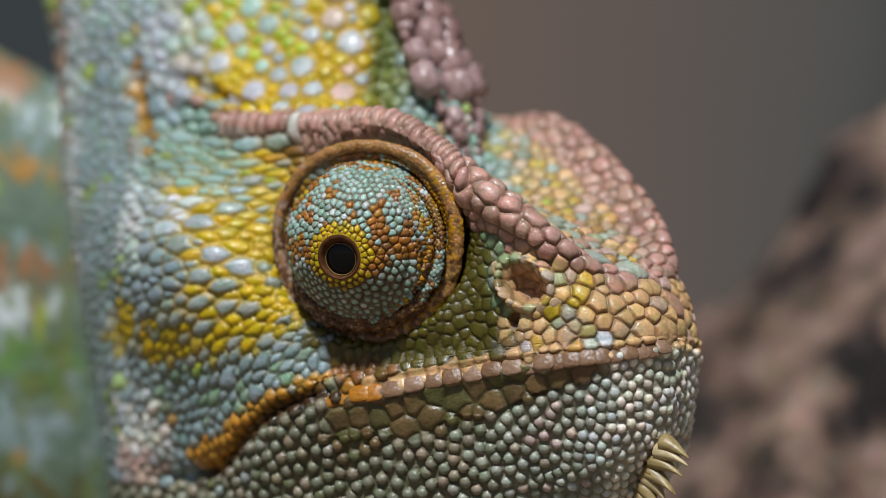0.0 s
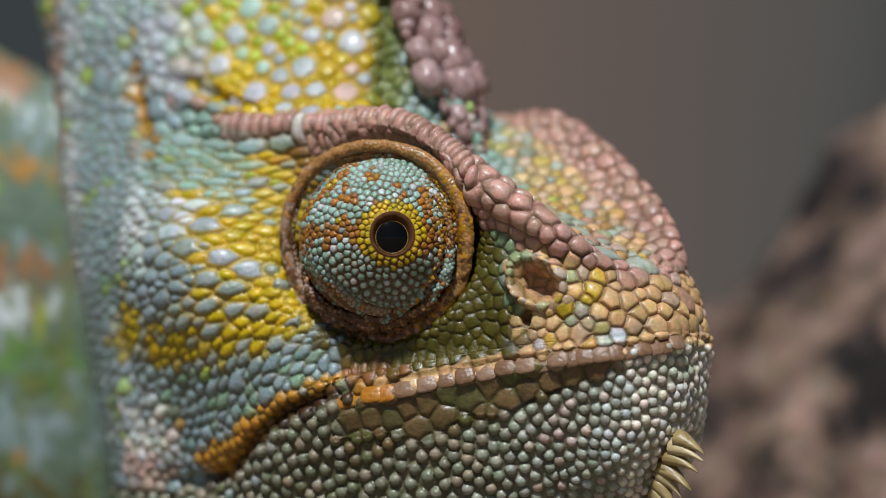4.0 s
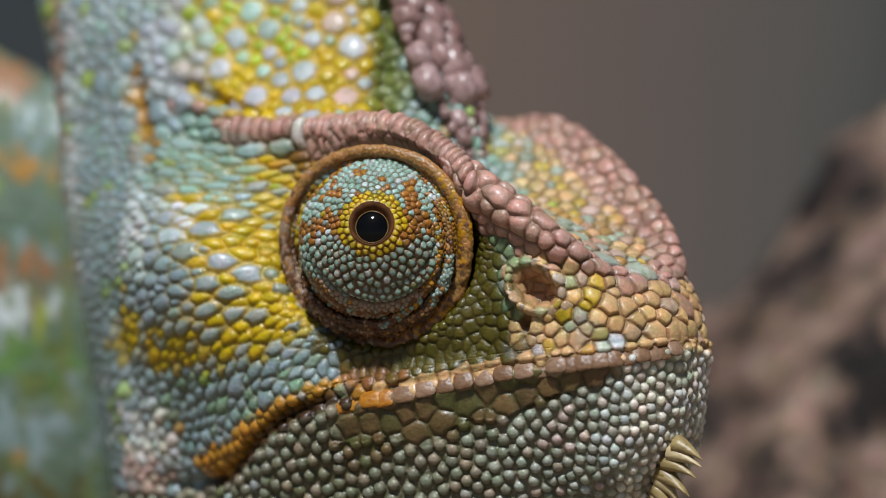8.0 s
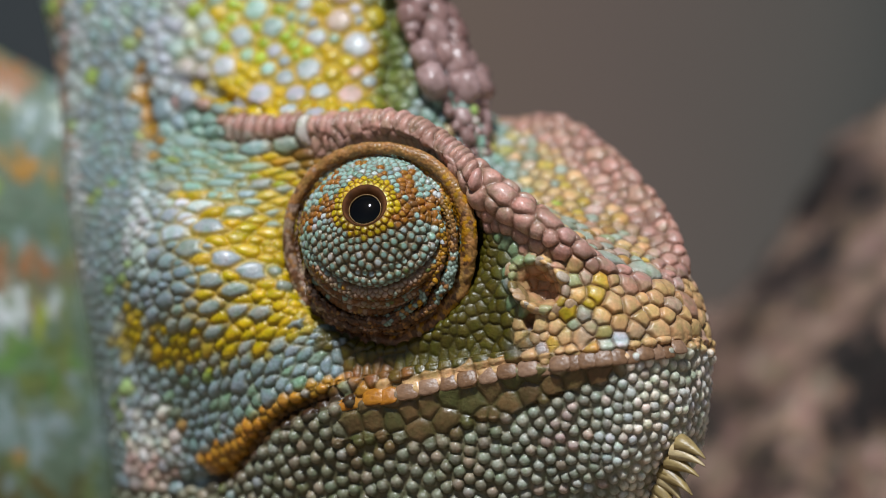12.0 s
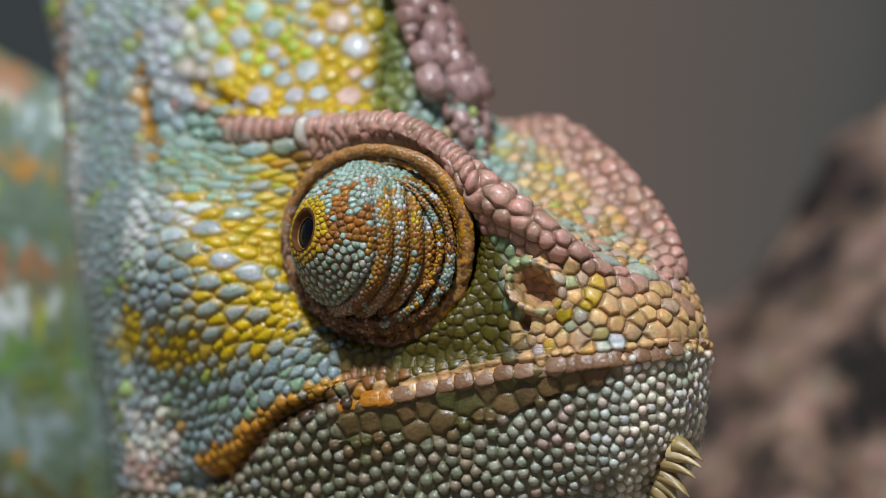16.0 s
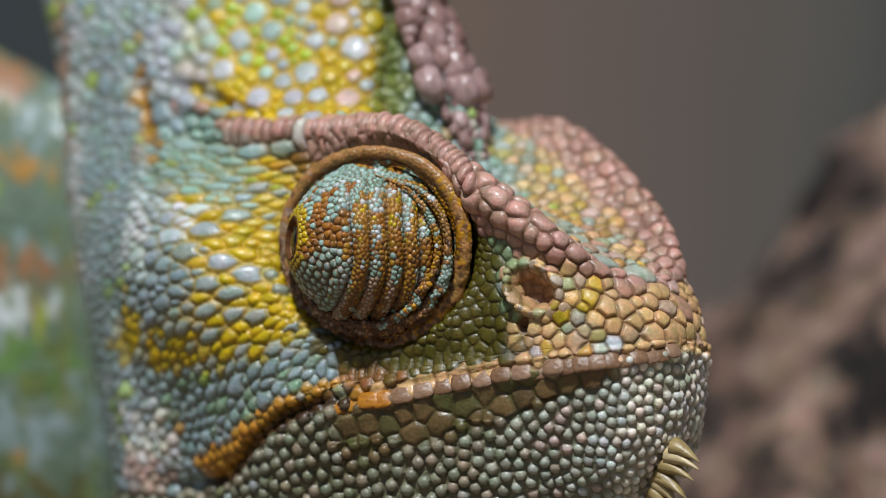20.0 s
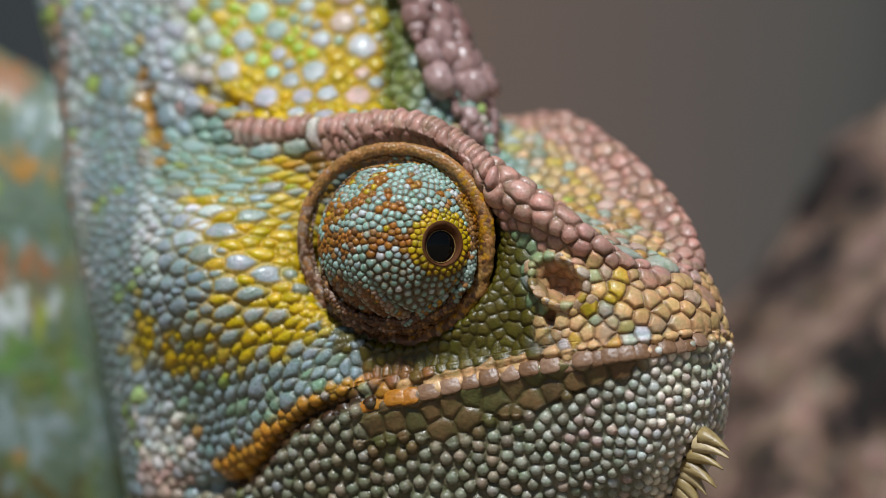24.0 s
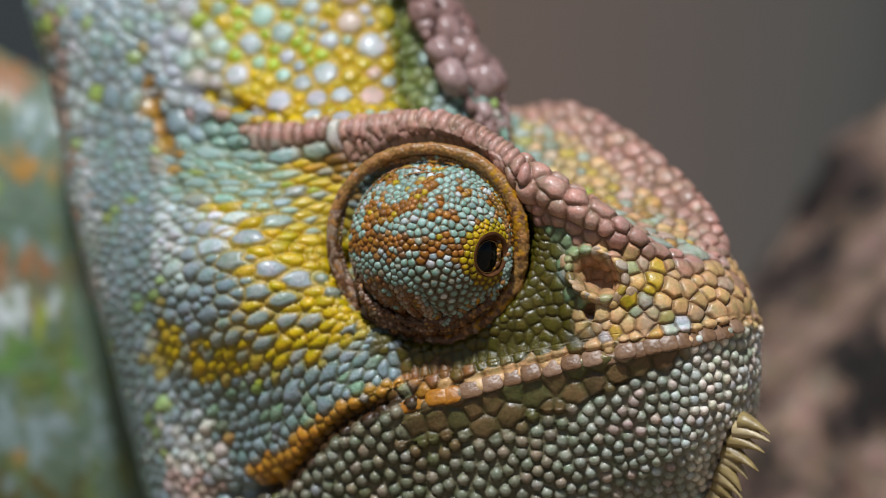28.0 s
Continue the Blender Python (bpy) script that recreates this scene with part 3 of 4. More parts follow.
def build_nostril(parent, pos, nrm):
    """A ring of pale warty knobs round the nostril."""
    rng = np.random.default_rng(61)
    first = part("nostril_knob", pebble(2.2, 5), WART, parent)
    lo, hi = mesh_row(LIPROW), mesh_row(BROWROW)
    u, v = side_chart(pos[:, lo:hi])
    flat, fn = pos[:, lo:hi].reshape(-1, 3), nrm[:, lo:hi].reshape(-1, 3)
    for n in range(16):
        a = 2 * math.pi * n / 16 + rng.uniform(-0.2, 0.2)
        r = 1.62 + rng.uniform(-0.22, 0.35)
        i = np.argmin(np.hypot(u - 949 - r * (27 * math.cos(a) - 14 * math.sin(a)), v - 504 - r * (19 * math.cos(a) + 20 * math.sin(a))).ravel())
        ob = first if n == 0 else copies_of(first, "nostril_knob", parent)
        k = rng.uniform(0.24, 0.50)
        set_on(ob, flat[i] - fn[i] * 0.12, fn[i], (math.sin(a), 0, math.cos(a)), k * 1.15, k * 0.85, k * 0.45)


HEAD_AT = np.array((0.0, 8.0, 0.0))       # the joint about which the head turns


def at(p):
    """Millimetres round the lens axis to metres in the world."""
    return Vector((p[0] * MM, p[1] * MM, p[2] * MM + LIFT))


# ---- the eye turret: its opening looks along -y at rest ----
def build_turret(parent):
    rng = np.random.default_rng(9)
    th = np.concatenate([np.linspace(0.238, 0.5, 42), np.linspace(0.5, 2.2, 190)[1:]])
    ph = np.linspace(0, 2 * math.pi, 420, endpoint=False)
    T, A = np.meshgrid(th, ph, indexing="ij")
    r = 6.35 + 0.75 * np.exp(-(T / 0.46) ** 2)
    lean = 0.10 * np.cos(A - 0.6) * np.exp(-((T - 1.0) / 0.5) ** 2)
    r = r + lean - 0.45 * smooth_step(T, 1.08, 1.35)
    pos = np.stack([r * np.sin(T) * np.cos(A), -r * np.cos(T), r * np.sin(T) * np.sin(A)], -1)
    n = pos / np.linalg.norm(pos, axis=2, keepdims=True)
    lowr = smooth_step(np.cos(A + 0.75), -0.5, 0.5)
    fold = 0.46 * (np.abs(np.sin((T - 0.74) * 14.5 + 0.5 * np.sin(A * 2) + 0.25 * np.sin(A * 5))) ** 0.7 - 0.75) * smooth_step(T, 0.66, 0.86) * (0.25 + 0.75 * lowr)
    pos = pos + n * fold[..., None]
    crease_shade = smooth_step(-fold, 0.08, 0.30)
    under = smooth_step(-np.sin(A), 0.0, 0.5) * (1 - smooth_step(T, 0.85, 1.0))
    size = (0.42 + 0.10 * smooth_step(T, 0.36, 0.6) + 0.06 * under - 0.17 * smooth_step(T, 0.78, 1.0) * (0.2 + 0.8 * lowr)) * (1 + 0.15 * np.sin(5 * A + 4 * T) * np.sin(7 * T - 3 * A))
    tu = np.gradient(pos, axis=0)
    tu /= np.linalg.norm(tu, axis=2, keepdims=True)
    ident, edge, f1, seeds, _ = scale_cells(pos, size, tu, np.full(T.shape, 1.15), rng, 1, 60000)
    st, sa, place = T.ravel()[seeds], A.ravel()[seeds], pos.reshape(-1, 3)[seeds]
    wavy, mottle, fleck = patchy(place, 0.42, 3), patchy(place, 0.62, 4), patchy(place, 1.3, 7)
    across, height = place[:, 0], place[:, 2] + 0.7 * wavy
    rimw = np.exp(-((st - 0.29) / 0.085) ** 4)
    body = 1 - rimw
    belt = np.exp(-((height + 0.1) / 1.15) ** 4) * (1 - 0.5 * smooth_step(fleck, 0.15, 0.5))
    upper = smooth_step(height, 0.3, 1.2)
    blotch = smooth_step(mottle + 0.35 * fleck, 0.08, 0.3) * upper
    pleat = smooth_step(across, 3.2, 5.0) * smooth_step(st, 0.75, 0.95)
    stripe = smooth_step(np.sin(21.0 * st + 1.6 * wavy), 0.0, 0.5)
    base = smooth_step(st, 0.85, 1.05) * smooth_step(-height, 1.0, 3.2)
    crown = smooth_step(st, 0.95, 1.25) * upper
    clear = body * (1 - 0.92 * np.clip(belt + blotch, 0, 1)) * (1 - 0.75 * base) * (1 - 0.7 * pleat * (1 - stripe))
    w = {(0.27, 0.415, 0.375): 1.7 * clear, GREY: 0.5 * clear, PALE: clear * (0.6 + 0.6 * pleat), (0.40, 0.43, 0.36): 0.5 * clear * (1 - upper),
         YELLOW: 1.9 * rimw + 0.9 * crown * smooth_step(fleck, 0, 0.5) + 0.25 * blotch + 0.35 * pleat * (1 - stripe), OCHRE: body * (0.5 * blotch + 0.5 * belt + 0.9 * pleat * (1 - stripe) + 0.3 * base) + 0.5 * crown,
         (0.31, 0.12, 0.013): 1.4 * body * (belt + blotch) * (1 - base) + 0.7 * rimw * smooth_step(np.cos(sa), 0.6, 1.0), BROWN: body * (0.7 * belt + 0.5 * blotch + 1.0 * base * (1 - 0.7 * stripe) + 0.4 * pleat * (1 - stripe)), (0.38, 0.27, 0.20): 1.5 * base * stripe, MOSS: 0.12 + 0.3 * smooth_step(fleck, 0.2, 0.6) * body}
    sc, sk = choose(w, rng)
    blend = rng.uniform(0.0, 0.5, (len(seeds), 1)) ** 1.5
    sc = (sc * (1 - blend) + sk * blend) * rng.uniform(0.8, 1.15, (len(seeds), 1))
    pos = pos + n * (0.52 * size * (0.5 * dome(edge, 0.45) + 0.55 * np.sqrt(np.clip(1 - (f1 / 0.62) ** 2, 0, 1)) - 0.45) * smooth_step(T, 0.238, 0.29))[..., None]
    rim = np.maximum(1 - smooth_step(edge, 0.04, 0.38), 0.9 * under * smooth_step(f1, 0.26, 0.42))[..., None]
    gap = 0.3 * sk + 0.7 * np.array((0.19, 0.085, 0.022))
    col = sc[ident] * (1 - rim) + (gap[ident] * np.array((0.8, 0.66, 0.5))) * rim
    # valleys between the folds painted darker, their shade put into the pigment
    col = col * (1 - 0.75 * crease_shade[..., None]) + np.array((0.05, 0.028, 0.012)) * 0.75 * crease_shade[..., None]
    inner = np.linspace(0, 1, 14)[:, None]
    lip = np.stack([(1.66 - 0.46 * inner) * np.cos(ph), -(pos[0, :, 1].mean() * -1 + 0.16 * np.sin(inner * math.pi) - 0.42 * inner ** 1.5) + 0 * ph, (1.66 - 0.46 * inner) * np.sin(ph) - 0.2 * inner], -1)
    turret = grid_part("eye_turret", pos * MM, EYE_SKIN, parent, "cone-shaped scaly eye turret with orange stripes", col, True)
    grid_part("eyelid", lip[::-1] * MM, LID, turret, "brown inner eyelid", None, True)
    bm = bmesh.new()
    bmesh.ops.create_uvsphere(bm, u_segments=40, v_segments=24, radius=2.55 * MM, matrix=pose(0, -4.15 * MM, -0.2 * MM))
    part("eyeball", bm, PUPIL, turret, "glossy black eyeball")
    ring = np.linspace(0, 2 * math.pi, 16, endpoint=False)[:, None]
    tor = np.stack([(1.17 + 0.03 * np.cos(ring)) * np.cos(ph), -(6.43 + 0.05 * np.sin(ring)) + 0 * ph, (1.17 + 0.03 * np.cos(ring)) * np.sin(ph) - 0.2], -1)
    grid_part("iris", np.concatenate([tor, tor[:1]]) * MM, GOLD, turret, "thin golden iris ring", None, True)
    return turret


# ---- folds, lip scales, crest, throat spines ----
def set_on(ob, place, out, ahead, sx, sy, sz):
    """Stands a piece on the skin: z along out, x along ahead."""
    z = Vector(out).normalized()
    x = Vector(ahead)
    x = (x - z * x.dot(z)).normalized()
    y = z.cross(x)
    m = Matrix((x, y, z)).transposed().to_4x4()
    m.translation = Vector((np.array(place) - HEAD_AT) * MM)
    ob.matrix_basis = m @ Matrix.Diagonal((sx * MM, sy * MM, sz * MM, 1))
    return ob


def pebble(power=2.6, seed=1, rough=0.06):
    """A rounded scale, flat below, one unit wide each way."""
    bm = bmesh.new()
    bmesh.ops.create_uvsphere(bm, u_segments=24, v_segments=16, radius=1)
    for v in bm.verts:
        p = v.co.copy()
        k = (abs(p.x) ** power + abs(p.y) ** power) ** (1 / power)
        r = math.hypot(p.x, p.y)
        f = r / k if k > 1e-6 else 1
        v.co = Vector((p.x * f, p.y * f, p.z)) * (1 + rough * (noise.noise(p * 1.7 + Vector((seed * 3.1, 0, 0))) + 0.5 * noise.noise(p * 4.5 + Vector((seed * 7.3, 0, 0)))))
    return bm


def copies_of(ob, name, parent):
    o = new(name, ob.data)
    o.parent = parent
    return o


def build_folds(parent):
    """Ringed folds of skin round the eye."""
    rng = np.random.default_rng(21)
    out = np.array((-0.36, -0.933, 0.0))
    side = np.array((0.933, -0.36, 0.0))
    a = np.linspace(0, 2 * math.pi, 560, endpoint=False)[None]
    b = np.linspace(0, 2 * math.pi, 41)[:, None]
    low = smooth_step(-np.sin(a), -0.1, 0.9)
    front = smooth_step(np.cos(a), 0.2, 1.0)
    for radius, lift, thick, wobble, tone in ((7.12, 1.2, 0.50, 0.04, 0), (6.62, 0.9, 0.46, 0.10, 1), (6.35, 2.35, 0.38, 0.14, 2), (5.85, 3.0, 0.30, 0.16, 3)):
        rr = radius + 0.12 * np.sin(3 * a + tone) + (tone > 0) * (0.16 * np.sin(2 * a + 1.7 * tone) + 0.10 * np.sin(5 * a + 2.6 * tone) - 0.2 * low)
        if tone > 1:
            rr = rr - 0.9 * (1 - np.maximum(low, front))
        th = thick * (0.50 + 0.36 * (tone == 0) + 0.60 * low + 0.30 * front) * (1 + wobble * np.sin(7 * a + 2 * tone))
        if tone > 0:
            th = th * ((0.50, 0.10, 0.05)[tone - 1] + 1.0 * np.maximum(low, 0.9 * front))
        d = lift - 0.25 * low * (tone == 0) + 0.5 * np.sin(a) * 0.4
        ring = rr + th * np.cos(b)
        hgt = d + th * 0.9 * np.sin(b)
        pos = EYE + ring[..., None] * (np.cos(a)[..., None] * side + np.sin(a)[..., None] * UP) + hgt[..., None] * out
        n = normals_of(pos)
        cen = EYE + (rr + 0 * b)[..., None] * (np.cos(a)[..., None] * side + np.sin(a)[..., None] * UP) + (d + 0 * b)[..., None] * out
        n = n * np.sign(((pos - cen) * n).sum(2, keepdims=True))
        size = np.full(pos.shape[:2], 0.28)
        tu = np.gradient(pos, axis=1)
        tu /= np.linalg.norm(tu, axis=2, keepdims=True)
        ident, edge, _, seeds, _ = scale_cells(pos, size, tu, np.ones(size.shape), rng, 0, 9000)
        wrinkle = 0.07 * np.sin(26 * a + 5 * np.sin(3 * a) + 2 * b) * (0.3 + low)
        pos = pos + n * ((0.05 + 0.06 * (tone > 0)) * (dome(edge, 0.7) - 0.4) + wrinkle)[..., None]
        sa = np.broadcast_to(a, size.shape).ravel()[seeds]
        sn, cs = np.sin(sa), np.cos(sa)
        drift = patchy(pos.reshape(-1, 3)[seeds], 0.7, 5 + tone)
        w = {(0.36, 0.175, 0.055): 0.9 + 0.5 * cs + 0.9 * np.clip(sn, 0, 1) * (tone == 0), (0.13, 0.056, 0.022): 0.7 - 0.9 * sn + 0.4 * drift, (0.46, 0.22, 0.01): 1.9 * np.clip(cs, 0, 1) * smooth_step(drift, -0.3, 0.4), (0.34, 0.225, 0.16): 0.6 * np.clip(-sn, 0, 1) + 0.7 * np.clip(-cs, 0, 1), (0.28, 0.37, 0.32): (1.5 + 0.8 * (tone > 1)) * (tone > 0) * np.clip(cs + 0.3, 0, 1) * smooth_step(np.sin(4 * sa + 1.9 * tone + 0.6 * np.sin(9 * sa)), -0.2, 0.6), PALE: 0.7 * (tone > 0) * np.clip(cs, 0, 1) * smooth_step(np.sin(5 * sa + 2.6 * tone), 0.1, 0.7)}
        sc, sk = choose(w, rng)
        sc = sc * rng.uniform(0.75, 1.2, (len(seeds), 1))
        rim = (1 - smooth_step(edge, 0.04, 0.34))[..., None]
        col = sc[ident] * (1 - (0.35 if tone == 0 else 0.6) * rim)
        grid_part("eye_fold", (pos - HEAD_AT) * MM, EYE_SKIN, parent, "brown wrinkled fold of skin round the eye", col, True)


def build_lip_scales(parent, pos, nrm):
    rng = np.random.default_rng(31)
    u = side_chart(pos[:, mesh_row(LIPROW)])[0]
    drop = [mesh_row(LIPROW - 2.5 - 4.5 * smooth_step(a, 580, 720)) for a in u]
    row, nr = pos[np.arange(len(u)), drop], nrm[np.arange(len(u)), drop]
    run = np.concatenate([[0], np.cumsum(np.linalg.norm(np.diff(row, axis=0), axis=1))])
    first = part("lip_scale", pebble(3.2), LIPS, parent)
    gold = part("lip_scale", pebble(3.2), GILT, parent, "orange lip scale")
    used = False
    at_mm, count = -3.0, 0
    while at_mm < 34:
        wide = 0.70 + 0.008 * abs(at_mm) + rng.uniform(-0.06, 0.06)
        i = int(np.searchsorted(run, max(at_mm, 0.02)))
        i2 = min(i + 4, len(run) - 1)
        if row[i][0] < -8.2:
            break
        if at_mm >= 0:
            if row[i][0] < -2.6 - rng.uniform(0, 1.5):
                ob = copies_of(gold, "lip_scale", parent) if used else gold
                used = True
            else:
                ob = first if count == 0 else copies_of(first, "lip_scale", parent)
            set_on(ob, row[i] - nr[i] * 0.12, nr[i], row[i2] - row[max(i - 4, 0)], wide * 0.97, (0.64 - 0.14 * smooth_step(-row[i][0], 4.0, 7.6)) + rng.uniform(-0.05, 0.06), 0.24)
            count += 1
        at_mm += wide * 1.86


def build_crest(parent):
    """Three uneven rows of mauve knobs along the crest of the casque."""
    rng = np.random.default_rng(41)
    rows = spline_rows(9, SPANS)
    line = rows @ NET[:, 9]
    run = np.concatenate([[0], np.cumsum(np.linalg.norm(np.diff(line, axis=0), axis=1))])
    start = run[np.argmin(np.abs(line[:, 2] - 6.4))]
    shapes = []
    n = 0
    for lane, mid in enumerate((2.3, 1.0, -0.3, -1.5, -2.6)):
        at_mm = start + 0.3 * lane
        while at_mm < start + 27:
            i = int(np.searchsorted(run, at_mm))
            tang = line[i + 3] - line[i - 3]
            tang /= np.linalg.norm(tang)
            out = np.cross(tang, ASIDE)
            out = out * np.sign(out @ np.array((0.6, -0.2, 0.75)))
            off = mid + rng.uniform(-0.45, 0.45)
            grown = min(1.0, 0.28 + (at_mm - start) / 10)
            r = grown * rng.choice((0.45, 0.65, 0.9, 1.15, 1.4))
            way = out * 1.0 + ASIDE * off * 0.32
            if n < 4:
                ob = part("crest_knob", pebble(2.2 + 0.3 * n, 3 + n, 0.13), MAUVE, parent)
                shapes.append(ob)
            else:
                ob = copies_of(shapes[int(rng.integers(4))], "crest_knob", parent)
            set_on(ob, line[i] + ASIDE * off * grown + out * (1.3 - 0.28 * abs(off)) * grown + rng.uniform(-0.15, 0.15, 3), way, tang, r * rng.uniform(0.85, 1.25), r * rng.uniform(0.8, 1.0), r * rng.uniform(0.85, 1.2))
            n += 1
            at_mm += 1.4 * r + 0.15


def build_spines(parent):
    """The row of pointed scales under the chin."""
    rng = np.random.default_rng(51)
    rows = spline_rows(9, SPANS)
    a = rows @ NET[:, 1]
    bm = bmesh.new()
    bmesh.ops.create_cone(bm, cap_ends=True, segments=12, radius1=1, radius2=0.08, depth=1, matrix=pose(0, 0, 0.5))
    bmesh.ops.subdivide_edges(bm, edges=[e for e in bm.edges if abs(e.verts[0].co.z - e.verts[1].co.z) > 0.5], cuts=4)
    for v in bm.verts:
        z = v.co.z
        v.co.x, v.co.y = v.co.x * (1 - 0.25 * z * z) - 0.9 * z * z, v.co.y * (1 + 0.25 * z * (1 - z))
    first = part("throat_spine", bm, HORN, parent)
    net0 = NET[1]
    front = [net0[3], net0[2], net0[1]]          # chin, jaw, keel on the midline
    path = [front[1] * (1 - t) + front[2] * t for t in np.linspace(-0.12, 1, 4)] + [a[i] for i in range(8, 110, 8)]
    for n, p in enumerate(path):
        ob = first if n == 0 else copies_of(first, "throat_spine", parent)
        way = AHEAD * (1.0 - 0.03 * n) - UP * (0.12 + 0.05 * n) + rng.uniform(-0.12, 0.12, 3)
        set_on(ob, p + way * 0.35, way, UP * 1.0, 0.74, 0.84, rng.uniform(2.2, 3.0))


# ---- setting: ground, backdrop, rock ----
def build_setting():
    dirt = plain_material("dry_earth", (0.13, 0.10, 0.072), (0.25, 0.195, 0.14), 30, 0.9, 0.2, 0.5, 0.004)
    bm = bmesh.new()
    bmesh.ops.create_grid(bm, x_segments=40, y_segments=40, size=40)
    tagged(part("ground", bm, dirt), "dry brown earth ground", "ground", "", "structure")
    m, nodes, links, b = shader("earth_bank", 0.95, 0.1)
    n = noise_node(nodes, links, 7.0, 2)
    co = nodes.new("ShaderNodeTexCoord")
    sep = nodes.new("ShaderNodeSeparateXYZ")
    links.new(co.outputs["Object"], sep.inputs["Vector"])
    add = nodes.new("ShaderNodeMath")
    add.operation = "MULTIPLY_ADD"
    add.inputs[1].default_value = 0.05
    links.new(n.outputs["Fac"], add.inputs[0])
    links.new(sep.outputs["X"], add.inputs[2])
    rng = nodes.new("ShaderNodeMapRange")
    rng.inputs["From Min"].default_value, rng.inputs["From Max"].default_value = -0.15, 0.20
    links.new(add.outputs[0], rng.inputs["Value"])
    r = ramp_node(nodes, links, rng.outputs["Result"], [(0.0, (0.035, 0.042, 0.045)), (0.28, (0.045, 0.05, 0.052)), (0.48, (0.152, 0.110, 0.085)), (0.62, (0.130, 0.098, 0.082)), (0.80, (0.090, 0.084, 0.074)), (0.93, (0.030, 0.040, 0.040))])
    links.new(r.outputs["Color"], b.inputs["Base Color"])
    up = np.linspace(0, 1, 60)
    x = np.linspace(-1.6, 1.6, 80)
    X, Z = np.meshgrid(x, up, indexing="ij")
    rise = np.sin(np.clip(Z * 1.15, 0, 1) * math.pi) ** 0.7 * 0.85 * np.exp(-(X / 1.5) ** 4)
    g = np.stack([X, 0.72 + 2.0 * Z ** 2.2 + 0.03 * np.sin(9 * X + 4 * Z), rise - 0.01 + 0.012 * np.sin(17 * X) * np.sin(23 * Z)], -1)
    tagged(grid_part("backdrop", g, m), "dim earthen bank far behind", "bank", "", "structure")


def build_rock():
    m, nodes, links, b = shader("brown_rock", 0.85, 0.25)
    n1, n2 = noise_node(nodes, links, 74, 8, 0.66), noise_node(nodes, links, 420, 6, 0.6)
    r = ramp_node(nodes, links, n1.outputs["Fac"], [(0.43, (0.017, 0.012, 0.010)), (0.51, (0.205, 0.127, 0.09)), (0.61, (0.46, 0.305, 0.235))])
    k = mix_node(nodes, links, "MULTIPLY", 0.5, r.outputs["Color"], n2.outputs["Color"])
    links.new(k.outputs["Result"], b.inputs["Base Color"])
    bump_node(nodes, links, n2.outputs["Fac"], 0.6, 0.002, b)
    bm = bmesh.new()
    bmesh.ops.create_icosphere(bm, subdivisions=6, radius=1)
    for vert in bm.verts:
        p = vert.co.copy()
        d = 1 + 0.10 * noise.noise(p * 2.2) + 0.07 * noise.noise(p * 5) + 0.05 * abs(noise.noise(p * 11))
        vert.co = Vector((p.x * 0.045, p.y * 0.037, p.z * 0.0615)) * d
    rock = part("rock", bm, m)
    rock.matrix_world = pose(0.0602, 0.075, 0.0328, 0, 34, 15)
    tagged(rock, "rough brown rock with dark patches on the ground", "rock")


